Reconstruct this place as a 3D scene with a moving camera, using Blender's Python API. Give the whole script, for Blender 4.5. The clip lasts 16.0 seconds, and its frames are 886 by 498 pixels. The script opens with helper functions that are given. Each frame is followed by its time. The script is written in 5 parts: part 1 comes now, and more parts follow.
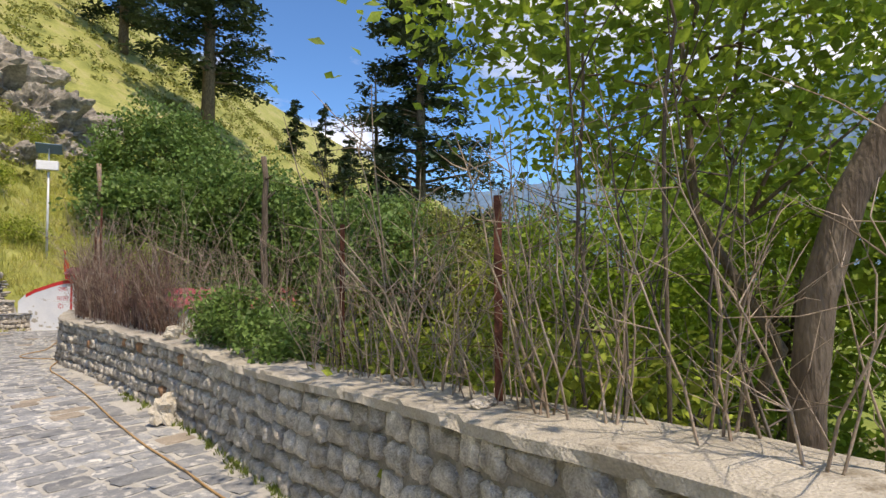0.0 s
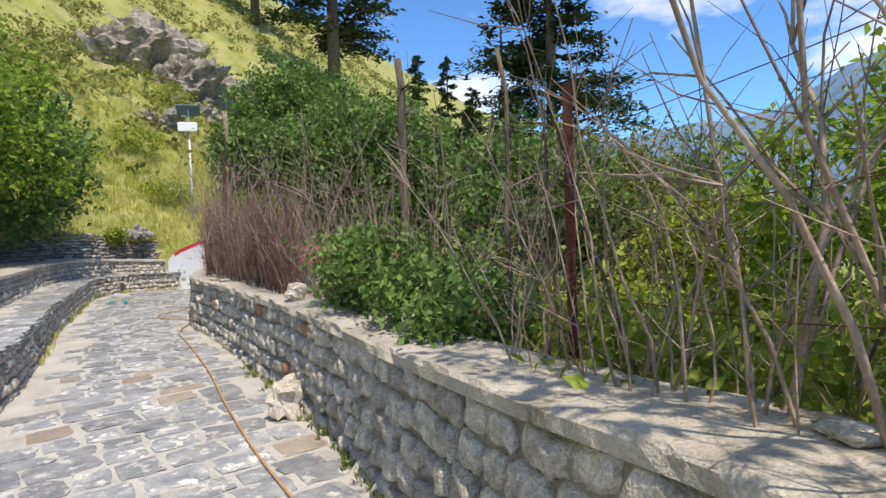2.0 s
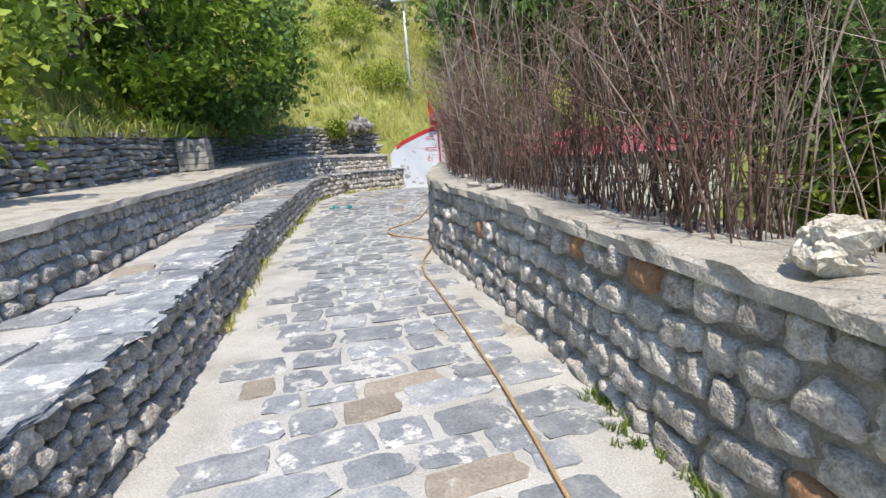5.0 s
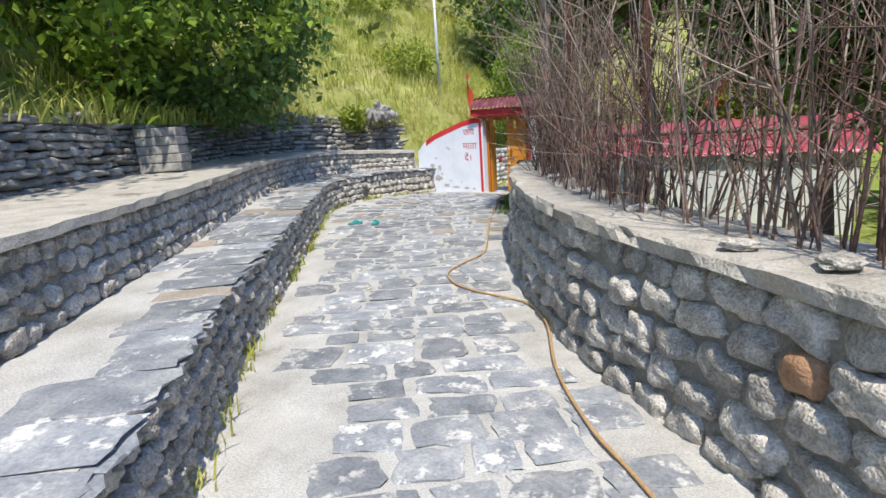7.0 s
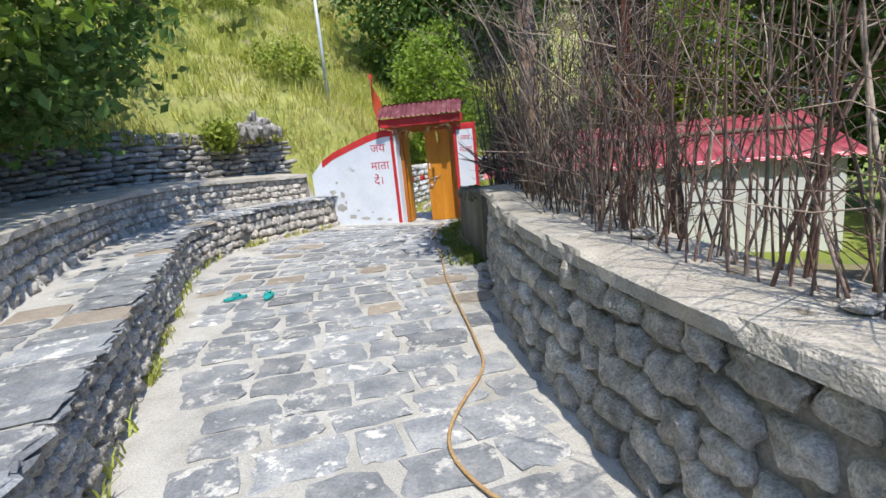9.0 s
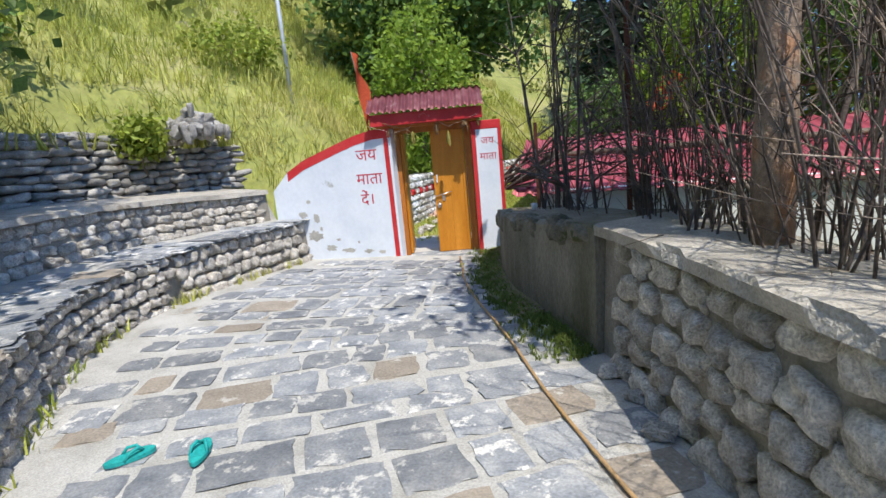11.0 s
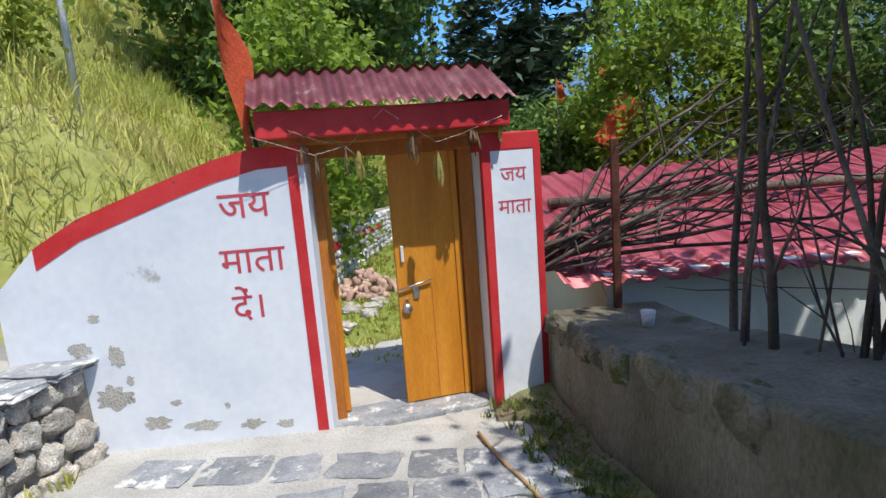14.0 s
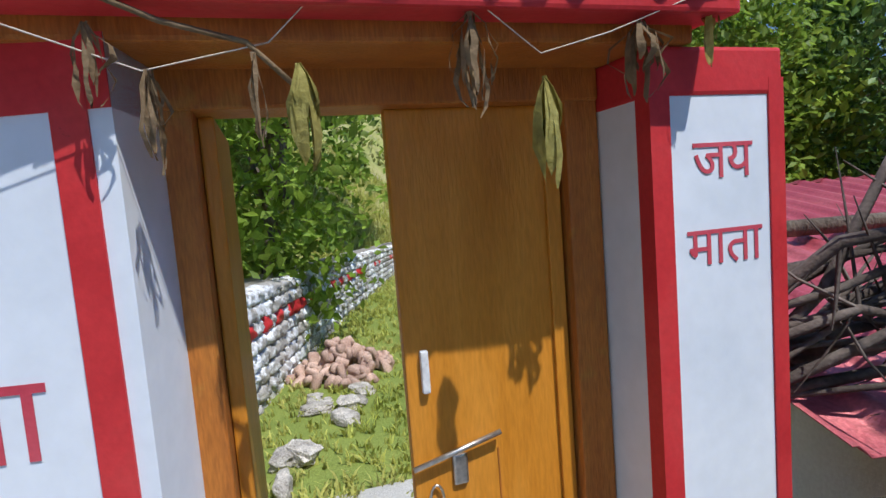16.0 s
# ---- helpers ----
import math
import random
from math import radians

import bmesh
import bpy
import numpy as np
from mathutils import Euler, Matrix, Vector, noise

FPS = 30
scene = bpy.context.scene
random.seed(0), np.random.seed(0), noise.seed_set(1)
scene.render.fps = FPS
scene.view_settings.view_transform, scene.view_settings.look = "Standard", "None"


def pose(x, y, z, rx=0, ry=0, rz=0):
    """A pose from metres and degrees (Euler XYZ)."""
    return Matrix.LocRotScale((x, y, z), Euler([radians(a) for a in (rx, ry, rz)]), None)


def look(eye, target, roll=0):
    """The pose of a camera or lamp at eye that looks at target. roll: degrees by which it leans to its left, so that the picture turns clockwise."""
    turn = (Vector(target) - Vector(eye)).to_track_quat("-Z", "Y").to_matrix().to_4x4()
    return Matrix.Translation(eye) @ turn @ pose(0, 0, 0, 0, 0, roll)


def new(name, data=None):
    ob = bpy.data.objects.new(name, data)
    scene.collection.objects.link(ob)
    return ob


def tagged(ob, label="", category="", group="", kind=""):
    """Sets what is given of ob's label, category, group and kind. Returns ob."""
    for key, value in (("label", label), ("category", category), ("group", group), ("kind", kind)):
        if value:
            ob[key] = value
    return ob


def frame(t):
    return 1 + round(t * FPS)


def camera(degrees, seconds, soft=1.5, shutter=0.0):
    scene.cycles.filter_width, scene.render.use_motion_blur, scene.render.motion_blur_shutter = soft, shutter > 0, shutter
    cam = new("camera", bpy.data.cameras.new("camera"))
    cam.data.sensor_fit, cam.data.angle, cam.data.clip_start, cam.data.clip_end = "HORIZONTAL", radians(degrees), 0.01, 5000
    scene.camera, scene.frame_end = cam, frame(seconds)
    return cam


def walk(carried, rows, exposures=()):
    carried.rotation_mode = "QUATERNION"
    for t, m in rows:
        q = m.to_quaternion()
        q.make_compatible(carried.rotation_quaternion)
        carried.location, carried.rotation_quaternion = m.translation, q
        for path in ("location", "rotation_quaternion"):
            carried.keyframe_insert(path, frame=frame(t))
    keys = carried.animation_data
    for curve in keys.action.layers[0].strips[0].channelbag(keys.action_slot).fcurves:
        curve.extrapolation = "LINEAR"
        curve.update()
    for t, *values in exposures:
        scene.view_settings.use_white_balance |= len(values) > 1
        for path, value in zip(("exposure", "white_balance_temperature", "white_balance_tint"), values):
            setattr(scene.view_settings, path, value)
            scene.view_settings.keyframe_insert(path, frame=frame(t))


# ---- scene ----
cam = camera(78.2, 16.0)
PATH = [
    (0, (0.596, -0.721, 2.868), (0.479, 1.274, 2.948), -0.2),
    (0.5, (0.3, -0.128, 2.783), (0.04, 1.855, 2.8), -0.4),
    (1, (0.053, 0.527, 2.695), (-0.274, 2.499, 2.664), -0.6),
    (1.5, (-0.236, 1.192, 2.651), (-0.599, 3.158, 2.593), -1.0),
    (2, (-0.589, 1.828, 2.601), (-1.152, 3.746, 2.531), -1.9),
    (2.5, (-0.948, 2.448, 2.542), (-1.794, 4.253, 2.382), -3.1),
    (3, (-1.445, 3.014, 2.448), (-2.407, 4.73, 2.086), -3.7),
    (3.5, (-2.027, 3.653, 2.401), (-3.077, 5.304, 1.988), -4.4),
    (4, (-2.713, 4.175, 2.392), (-3.824, 5.783, 1.969), -4.8),
    (4.5, (-3.356, 4.729, 2.385), (-4.508, 6.308, 1.961), -4.9),
    (4.7, (-3.611, 4.927, 2.429), (-4.802, 6.479, 2.014), -5.1),
    (6.8, (-6.554, 7.085, 2.386), (-7.766, 8.613, 1.945), -3.7),
    (7, (-6.786, 7.311, 2.443), (-7.996, 8.841, 2.0), -3.7),
    (7.5, (-7.431, 7.799, 2.484), (-8.512, 9.42, 2.034), -3.4),
    (8, (-8.042, 8.413, 2.454), (-9.057, 10.083, 2.025), -4.8),
    (8.5, (-8.624, 8.948, 2.453), (-9.564, 10.661, 2.026), -4.8),
    (8.7, (-8.825, 9.179, 2.502), (-9.729, 10.91, 2.073), -5.1),
    (10.8, (-10.93, 11.682, 2.444), (-11.647, 13.499, 2.015), -5.7),
    (11, (-11.159, 11.928, 2.441), (-11.872, 13.749, 2.024), -5.3),
    (11.5, (-11.601, 12.598, 2.368), (-12.308, 14.422, 1.955), -5.2),
    (12, (-12.034, 13.257, 2.345), (-12.73, 15.087, 1.933), -5.2),
    (12.5, (-12.471, 13.917, 2.349), (-13.128, 15.759, 1.93), -5.0),
    (13, (-12.926, 14.61, 2.436), (-13.417, 16.508, 2.037), -3.9),
    (13.5, (-13.375, 15.18, 2.407), (-13.69, 17.126, 2.071), -3.6),
    (14, (-13.57, 15.85, 2.394), (-13.733, 17.818, 2.077), -4.4),
    (14.5, (-13.744, 16.45, 2.33), (-13.867, 18.426, 2.044), -5.0),
    (15, (-13.863, 17.087, 2.275), (-13.812, 19.065, 1.988), -3.6),
    (15.5, (-13.923, 17.68, 2.249), (-13.911, 19.665, 2.01), -4.0),
    (16, (-14.048, 18.225, 2.222), (-14.131, 20.215, 2.044), -4.5),
]
walk(cam, [(t, look(eye, target, roll)) for t, eye, target, roll in PATH], [(0.0, 0.10, 8200, 15), (2.0, 0.24, 7500, 12), (4.5, 0.36, 6950, 11), (8.5, 0.42, 6750, 10), (12.0, 0.36, 6600, 10), (14.0, 0.26, 6600, 10), (16.0, 0.22, 6200, 10)])


# ---------- light ----------
SUN = Vector((0.72, -0.69, 0)).normalized()
SUN_EL = radians(62)
to_sun = Vector((SUN.x * math.cos(SUN_EL), SUN.y * math.cos(SUN_EL), math.sin(SUN_EL)))
sun = new("sun", bpy.data.lights.new("sun", "SUN"))
sun.data.energy, sun.data.angle, sun.data.color = 4.2, radians(0.6), (1.0, 0.955, 0.88)
sun.matrix_world = look(to_sun * 50, (0, 0, 0))
world = bpy.data.worlds.new("world")
scene.world = world
world.use_nodes = True
wn, wl = world.node_tree.nodes, world.node_tree.links
wn.clear()
sky = wn.new("ShaderNodeTexSky")
sky.sky_type, sky.sun_disc = "NISHITA", False
sky.sun_elevation, sky.sun_rotation = SUN_EL, math.atan2(to_sun.x, to_sun.y)
sky.altitude, sky.air_density, sky.dust_density, sky.ozone_density = 1500, 1.0, 0.1, 3.0
wtc, wmap, wnz, wrp, wmx = (wn.new(k) for k in ("ShaderNodeTexCoord", "ShaderNodeMapping", "ShaderNodeTexNoise", "ShaderNodeValToRGB", "ShaderNodeMixRGB"))
wmap.inputs["Scale"].default_value = (1.0, 1.0, 2.4)
wmap.inputs["Location"].default_value = (0.35, 0.2, 0.15)
wnz.inputs["Scale"].default_value, wnz.inputs["Detail"].default_value, wnz.inputs["Roughness"].default_value = 2.3, 8, 0.56
wrp.color_ramp.elements[0].position, wrp.color_ramp.elements[1].position = 0.50, 0.68
wmx.inputs[2].default_value = (9.0, 9.3, 9.8, 1)
wbg, wout = wn.new("ShaderNodeBackground"), wn.new("ShaderNodeOutputWorld")
wl.new(wtc.outputs["Generated"], wmap.inputs[0])
wl.new(wmap.outputs[0], wnz.inputs["Vector"])
wl.new(wnz.outputs["Fac"], wrp.inputs[0])
wl.new(wrp.outputs[0], wmx.inputs[0])
wtint = wn.new("ShaderNodeMixRGB")
wtint.blend_type = "MULTIPLY"
wtint.inputs[0].default_value, wtint.inputs[2].default_value = 1.0, (0.62, 1.1, 1.55, 1)
wl.new(sky.outputs[0], wtint.inputs[1])
wl.new(wtint.outputs[0], wmx.inputs[1])
wl.new(wmx.outputs[0], wbg.inputs[0])
wbg.inputs[1].default_value = 0.15
wl.new(wbg.outputs[0], wout.inputs[0])

# ---------- materials ----------
rng = random.Random(7)


def material(name, colours, scale=6.0, rough=0.85, metal=0.0, bump=0.25, fine=60.0, vary=0.12, island=False, spots=None, spot_scale=3.0, spot_size=0.6,
             translucent=0.0, stretch=(1, 1, 1), grain=0.2):
    """Two or three colours mixed by a coarse noise, fine grain, optional spots of another colour, variation from piece to piece."""
    m = bpy.data.materials.new(name)
    m.use_nodes = True
    n, l = m.node_tree.nodes, m.node_tree.links
    n.clear()
    out, bs = n.new("ShaderNodeOutputMaterial"), n.new("ShaderNodeBsdfPrincipled")
    tc, mp = n.new("ShaderNodeNewGeometry"), n.new("ShaderNodeMapping")
    mp.inputs["Scale"].default_value = stretch
    l.new(tc.outputs["Position"], mp.inputs[0])
    nz, rp = n.new("ShaderNodeTexNoise"), n.new("ShaderNodeValToRGB")
    nz.inputs["Scale"].default_value, nz.inputs["Detail"].default_value, nz.inputs["Roughness"].default_value = scale, 6, 0.62
    l.new(mp.outputs[0], nz.inputs["Vector"])
    e = rp.color_ramp.elements
    e[0].position, e[1].position = 0.3, 0.7
    e[0].color, e[1].color = (*colours[0], 1), (*colours[-1], 1)
    for i, c in enumerate(colours[1:-1]):
        q = e.new(0.3 + 0.4 * (i + 1) / (len(colours) - 1))
        q.color = (*c, 1)
    l.new(nz.outputs["Fac"], rp.inputs[0])
    col = rp.outputs[0]
    fz = n.new("ShaderNodeTexNoise")
    fz.inputs["Scale"].default_value, fz.inputs["Detail"].default_value = fine, 4
    l.new(mp.outputs[0], fz.inputs["Vector"])
    if spots:
        sz, sr, sm = n.new("ShaderNodeTexNoise"), n.new("ShaderNodeValToRGB"), n.new("ShaderNodeMixRGB")
        sz.inputs["Scale"].default_value, sz.inputs["Detail"].default_value, sz.inputs["Roughness"].default_value = spot_scale, 7, 0.68
        l.new(tc.outputs["Position"], sz.inputs["Vector"])
        sr.color_ramp.elements[0].position, sr.color_ramp.elements[1].position = spot_size, spot_size + 0.06
        l.new(sz.outputs["Fac"], sr.inputs[0])
        l.new(sr.outputs[0], sm.inputs[0])
        l.new(col, sm.inputs[1])
        sm.inputs[2].default_value = (*spots, 1)
        col = sm.outputs[0]
    hs, ra, ad = n.new("ShaderNodeHueSaturation"), n.new("ShaderNodeMapRange"), n.new("ShaderNodeMath")
    if island:
        rnd = tc.outputs["Random Per Island"]
    else:
        rnd = n.new("ShaderNodeObjectInfo").outputs["Random"]
    ra.inputs["To Min"].default_value, ra.inputs["To Max"].default_value = 1 - vary, 1 + vary
    l.new(rnd, ra.inputs["Value"])
    g = n.new("ShaderNodeMapRange")
    g.inputs["From Min"].default_value, g.inputs["From Max"].default_value = 0.3, 0.7
    g.inputs["To Min"].default_value, g.inputs["To Max"].default_value = 1 - grain, 1 + grain
    l.new(fz.outputs["Fac"], g.inputs["Value"])
    ad.operation = "MULTIPLY"
    l.new(ra.outputs[0], ad.inputs[0])
    l.new(g.outputs[0], ad.inputs[1])
    l.new(ad.outputs[0], hs.inputs["Value"])
    l.new(col, hs.inputs["Color"])
    l.new(hs.outputs[0], bs.inputs["Base Color"])
    bs.inputs["Roughness"].default_value, bs.inputs["Metallic"].default_value = rough, metal
    bs.inputs["Specular IOR Level"].default_value = 0.3
    if bump:
        ht, bp = n.new("ShaderNodeMath"), n.new("ShaderNodeBump")
        ht.operation = "ADD"
        l.new(nz.outputs["Fac"], ht.inputs[0])
        l.new(fz.outputs["Fac"], ht.inputs[1])
        bp.inputs["Strength"].default_value, bp.inputs["Distance"].default_value = bump, 0.02
        l.new(ht.outputs[0], bp.inputs["Height"])
        l.new(bp.outputs[0], bs.inputs["Normal"])
    last = bs.outputs[0]
    if translucent:
        tr, mx = n.new("ShaderNodeBsdfTranslucent"), n.new("ShaderNodeMixShader")
        l.new(hs.outputs[0], tr.inputs[0])
        mx.inputs[0].default_value = translucent
        l.new(last, mx.inputs[1])
        l.new(tr.outputs[0], mx.inputs[2])
        last = mx.outputs[0]
    l.new(last, out.inputs[0])
    return m


M = {
    "slate": material("slate_flagstone", [(0.155, 0.168, 0.185), (0.235, 0.248, 0.262), (0.35, 0.352, 0.345)], 5, 0.7, bump=0.35, vary=0.26, spots=(0.52, 0.51, 0.48), spot_scale=6.5, spot_size=0.548),
    "slate_far": material("slate_flagstone_far", [(0.155, 0.168, 0.185), (0.235, 0.248, 0.262), (0.35, 0.352, 0.345)], 5, 0.7, bump=0.35, vary=0.26, island=True, spots=(0.52, 0.51, 0.48), spot_scale=6.5, spot_size=0.548),
    "brown_slate": material("brown_slate", [(0.25, 0.215, 0.175), (0.34, 0.295, 0.24)], 6, 0.75, bump=0.3, vary=0.15, spots=(0.50, 0.48, 0.43), spot_scale=5, spot_size=0.62),
    "cement": material("cement_mortar", [(0.33, 0.32, 0.285), (0.44, 0.43, 0.40), (0.52, 0.51, 0.475)], 2.2, 0.92, bump=0.5, fine=90, vary=0.03, spots=(0.29, 0.25, 0.19), spot_scale=0.9, spot_size=0.62),
    "mortar": material("dark_mortar", [(0.21, 0.19, 0.16), (0.33, 0.305, 0.265)], 5, 0.95, bump=0.6, vary=0.03),
    "stone": material("grey_river_stone", [(0.27, 0.245, 0.21), (0.48, 0.445, 0.39), (0.72, 0.675, 0.60)], 11, 0.88, bump=1.0, fine=75, vary=0.25, grain=0.3, spots=(0.27, 0.22, 0.165), spot_scale=4, spot_size=0.64),
    "stone_far": material("grey_river_stone_far", [(0.27, 0.245, 0.21), (0.48, 0.445, 0.39), (0.72, 0.675, 0.60)], 11, 0.88, bump=1.0, fine=75, vary=0.25, grain=0.3, island=True),
    "rust_stone": material("rusty_stone", [(0.30, 0.16, 0.085), (0.40, 0.25, 0.15)], 8, 0.88, bump=0.5),
    "pale_rock": material("pale_quartz_rock", [(0.40, 0.36, 0.29), (0.55, 0.51, 0.43), (0.66, 0.63, 0.56)], 7, 0.8, bump=0.8, vary=0.05, spots=(0.42, 0.30, 0.17), spot_scale=4, spot_size=0.6),
    "cap": material("cement_wall_cap", [(0.31, 0.285, 0.24), (0.42, 0.39, 0.335), (0.51, 0.475, 0.415)], 3.0, 0.93, bump=0.7, fine=70, vary=0.03, spots=(0.24, 0.205, 0.155), spot_scale=2.2, spot_size=0.60),
    "render_grey": material("grey_cement_render", [(0.10, 0.098, 0.06), (0.185, 0.17, 0.13), (0.28, 0.26, 0.21)], 2.0, 0.95, bump=0.8, vary=0.03, spots=(0.09, 0.10, 0.045), spot_scale=3.2, spot_size=0.60, stretch=(1, 1, 0.45)),
    "mossy_stone": material("mossy_stone", [(0.09, 0.085, 0.05), (0.17, 0.155, 0.115), (0.28, 0.25, 0.20)], 6, 0.95, bump=0.8, vary=0.3, spots=(0.08, 0.095, 0.035), spot_scale=5, spot_size=0.55),
    "soil": material("garden_soil", [(0.14, 0.105, 0.07), (0.22, 0.18, 0.12), (0.16, 0.19, 0.06)], 1.5, 0.95, bump=0.8),
    "hill": material("grassy_hillside", [(0.155, 0.18, 0.045), (0.27, 0.28, 0.08), (0.36, 0.325, 0.15)], 0.35, 0.95, bump=1.0, fine=7, vary=0.02, spots=(0.30, 0.26, 0.19), spot_scale=0.45, spot_size=0.62),
    "lawn": material("lawn", [(0.14, 0.19, 0.035), (0.23, 0.27, 0.06)], 1.8, 0.95, bump=0.8, spots=(0.35, 0.31, 0.22), spot_scale=0.8, spot_size=0.63),
    "rock": material("hillside_rock", [(0.17, 0.15, 0.12), (0.27, 0.24, 0.20), (0.37, 0.335, 0.28)], 0.9, 0.9, bump=1.0, fine=5, grain=0.35, spots=(0.15, 0.17, 0.06), spot_scale=0.6, spot_size=0.60),
    "dry_stone": material("dry_stacked_stone", [(0.17, 0.165, 0.155), (0.29, 0.275, 0.25), (0.42, 0.40, 0.36)], 8, 0.9, bump=0.6, vary=0.35, island=True),
    "dry_stone_piece": material("dry_stacked_stone_piece", [(0.17, 0.165, 0.155), (0.29, 0.275, 0.25), (0.42, 0.40, 0.36)], 8, 0.9, bump=0.6, vary=0.35),
    "white": material("white_limewash", [(0.62, 0.675, 0.755), (0.70, 0.745, 0.815), (0.74, 0.78, 0.84)], 1.6, 0.85, bump=0.04, fine=18, vary=0.01, spots=(0.42, 0.43, 0.43), spot_scale=2.6, spot_size=0.655, grain=0.03),
    "red": material("red_gloss_paint", [(0.44, 0.022, 0.028), (0.55, 0.035, 0.04), (0.60, 0.06, 0.06)], 3, 0.5, bump=0.06, vary=0.02, spots=(0.13, 0.018, 0.02), spot_scale=3.0, spot_size=0.645, grain=0.06),
    "letter": material("red_lettering_paint", [(0.46, 0.04, 0.07), (0.58, 0.09, 0.12)], 6, 0.7, grain=0.05, bump=0.1, vary=0.02),
    "door": material("ochre_varnished_door", [(0.48, 0.175, 0.014), (0.57, 0.225, 0.022), (0.64, 0.27, 0.035)], 2.5, 0.42, bump=0.12, fine=40, vary=0.03, stretch=(3, 3, 0.5), spots=(0.25, 0.07, 0.012), spot_scale=2.0, spot_size=0.69, grain=0.08),
    "frame": material("brown_door_frame", [(0.33, 0.10, 0.018), (0.46, 0.165, 0.028)], 4, 0.5, bump=0.2, stretch=(3, 3, 0.4), vary=0.02, spots=(0.40, 0.17, 0.03), spot_scale=3, spot_size=0.6),
    "maroon_tin": material("weathered_maroon_tin", [(0.115, 0.03, 0.036), (0.19, 0.055, 0.06), (0.27, 0.12, 0.12)], 5, 0.5, metal=0.25, bump=0.15, vary=0.02, spots=(0.42, 0.30, 0.29), spot_scale=4.0, spot_size=0.64),
    "pink_tin": material("sunlit_red_tin", [(0.29, 0.045, 0.065), (0.37, 0.07, 0.09), (0.44, 0.12, 0.13)], 1.6, 0.42, metal=0.2, bump=0.1, vary=0.02, spots=(0.33, 0.17, 0.15), spot_scale=2.0, spot_size=0.66),
    "house_wall": material("pale_green_wall", [(0.72, 0.76, 0.76), (0.80, 0.83, 0.83)], 1.2, 0.9, grain=0.05, bump=0.2, vary=0.02),
    "steel": material("worn_steel", [(0.42, 0.40, 0.37), (0.60, 0.58, 0.55)], 20, 0.38, metal=0.9, bump=0.1, vary=0.02),
    "rust": material("rusty_iron", [(0.085, 0.03, 0.02), (0.15, 0.06, 0.04)], 12, 0.8, metal=0.2, bump=0.3, vary=0.1),
    "galv": material("galvanised_pole", [(0.50, 0.51, 0.52), (0.62, 0.63, 0.64)], 4, 0.5, metal=0.3, bump=0.05),
    "hose": material("ochre_rubber_hose", [(0.35, 0.21, 0.09), (0.46, 0.30, 0.15)], 6, 0.55, bump=0.1, vary=0.02),
    "teal": material("teal_rubber", [(0.01, 0.27, 0.26), (0.02, 0.36, 0.34)], 20, 0.6, bump=0.15, vary=0.02),
    "bark": material("grey_brown_bark", [(0.075, 0.055, 0.042), (0.14, 0.11, 0.085), (0.22, 0.18, 0.14)], 9, 0.95, bump=1.0, fine=50, stretch=(1, 1, 0.25)),
    "red_bark": material("peeling_red_bark", [(0.17, 0.12, 0.09), (0.34, 0.26, 0.20), (0.50, 0.22, 0.09)], 5, 0.9, bump=0.8, stretch=(1, 1, 0.6)),
    "twig": material("dry_brown_twigs", [(0.18, 0.135, 0.10), (0.29, 0.23, 0.18), (0.42, 0.35, 0.29)], 3, 0.9, bump=0.3, vary=0.4, island=True),
    "twig_red": material("dry_red_brown_twigs", [(0.075, 0.042, 0.032), (0.15, 0.092, 0.072), (0.29, 0.22, 0.185)], 2.2, 0.9, bump=0.3, vary=0.45, island=True),
    "dead_branch": material("bare_dark_branches", [(0.05, 0.038, 0.032), (0.11, 0.088, 0.076), (0.22, 0.185, 0.16)], 4, 0.9, bump=0.3, vary=0.3, island=True),
    "leaf": material("fresh_green_leaves", [(0.16, 0.26, 0.035), (0.31, 0.42, 0.06)], 1.2, 0.55, bump=0, vary=0.4, island=True, translucent=0.52),
    # paler copy of leaf: the glare of full sun is put into the colour
    "leaf_sunlit": material("sunlit_green_leaves", [(0.23, 0.33, 0.07), (0.40, 0.49, 0.12)], 1.2, 0.5, bump=0, vary=0.45, island=True, translucent=0.45),
    "leaf_dark": material("dark_green_leaves", [(0.09, 0.165, 0.042), (0.175, 0.275, 0.07)], 1.0, 0.5, bump=0, vary=0.4, island=True, translucent=0.35),
    "leaf_yellow": material("yellow_green_leaves", [(0.22, 0.29, 0.04), (0.34, 0.39, 0.06)], 1.0, 0.6, bump=0, vary=0.4, island=True, translucent=0.4),
    "leaf_olive": material("olive_feathery_leaves", [(0.17, 0.20, 0.05), (0.29, 0.29, 0.08)], 1.0, 0.7, bump=0, vary=0.35, island=True, translucent=0.35),
    "needle": material("blue_green_needles", [(0.03, 0.055, 0.034), (0.07, 0.105, 0.06)], 0.6, 0.7, bump=0, vary=0.4, island=True, translucent=0.1),
    "weed": material("mossy_grass_blades", [(0.10, 0.15, 0.03), (0.21, 0.26, 0.06)], 2.0, 0.8, bump=0, vary=0.35, island=True, translucent=0.3),
    "grass": material("long_grass_blades", [(0.28, 0.34, 0.06), (0.45, 0.46, 0.11), (0.58, 0.53, 0.21)], 0.5, 0.8, bump=0, vary=0.35, island=True, translucent=0.35),
    "dry_leaf": material("withered_yellow_leaves", [(0.30, 0.25, 0.06), (0.42, 0.38, 0.12)], 14, 0.8, bump=0.3, vary=0.2, island=True, translucent=0.3),
    "dead_leaf": material("withered_brown_leaves", [(0.16, 0.105, 0.055), (0.27, 0.19, 0.11)], 14, 0.85, bump=0.3, vary=0.2, island=True, translucent=0.2),
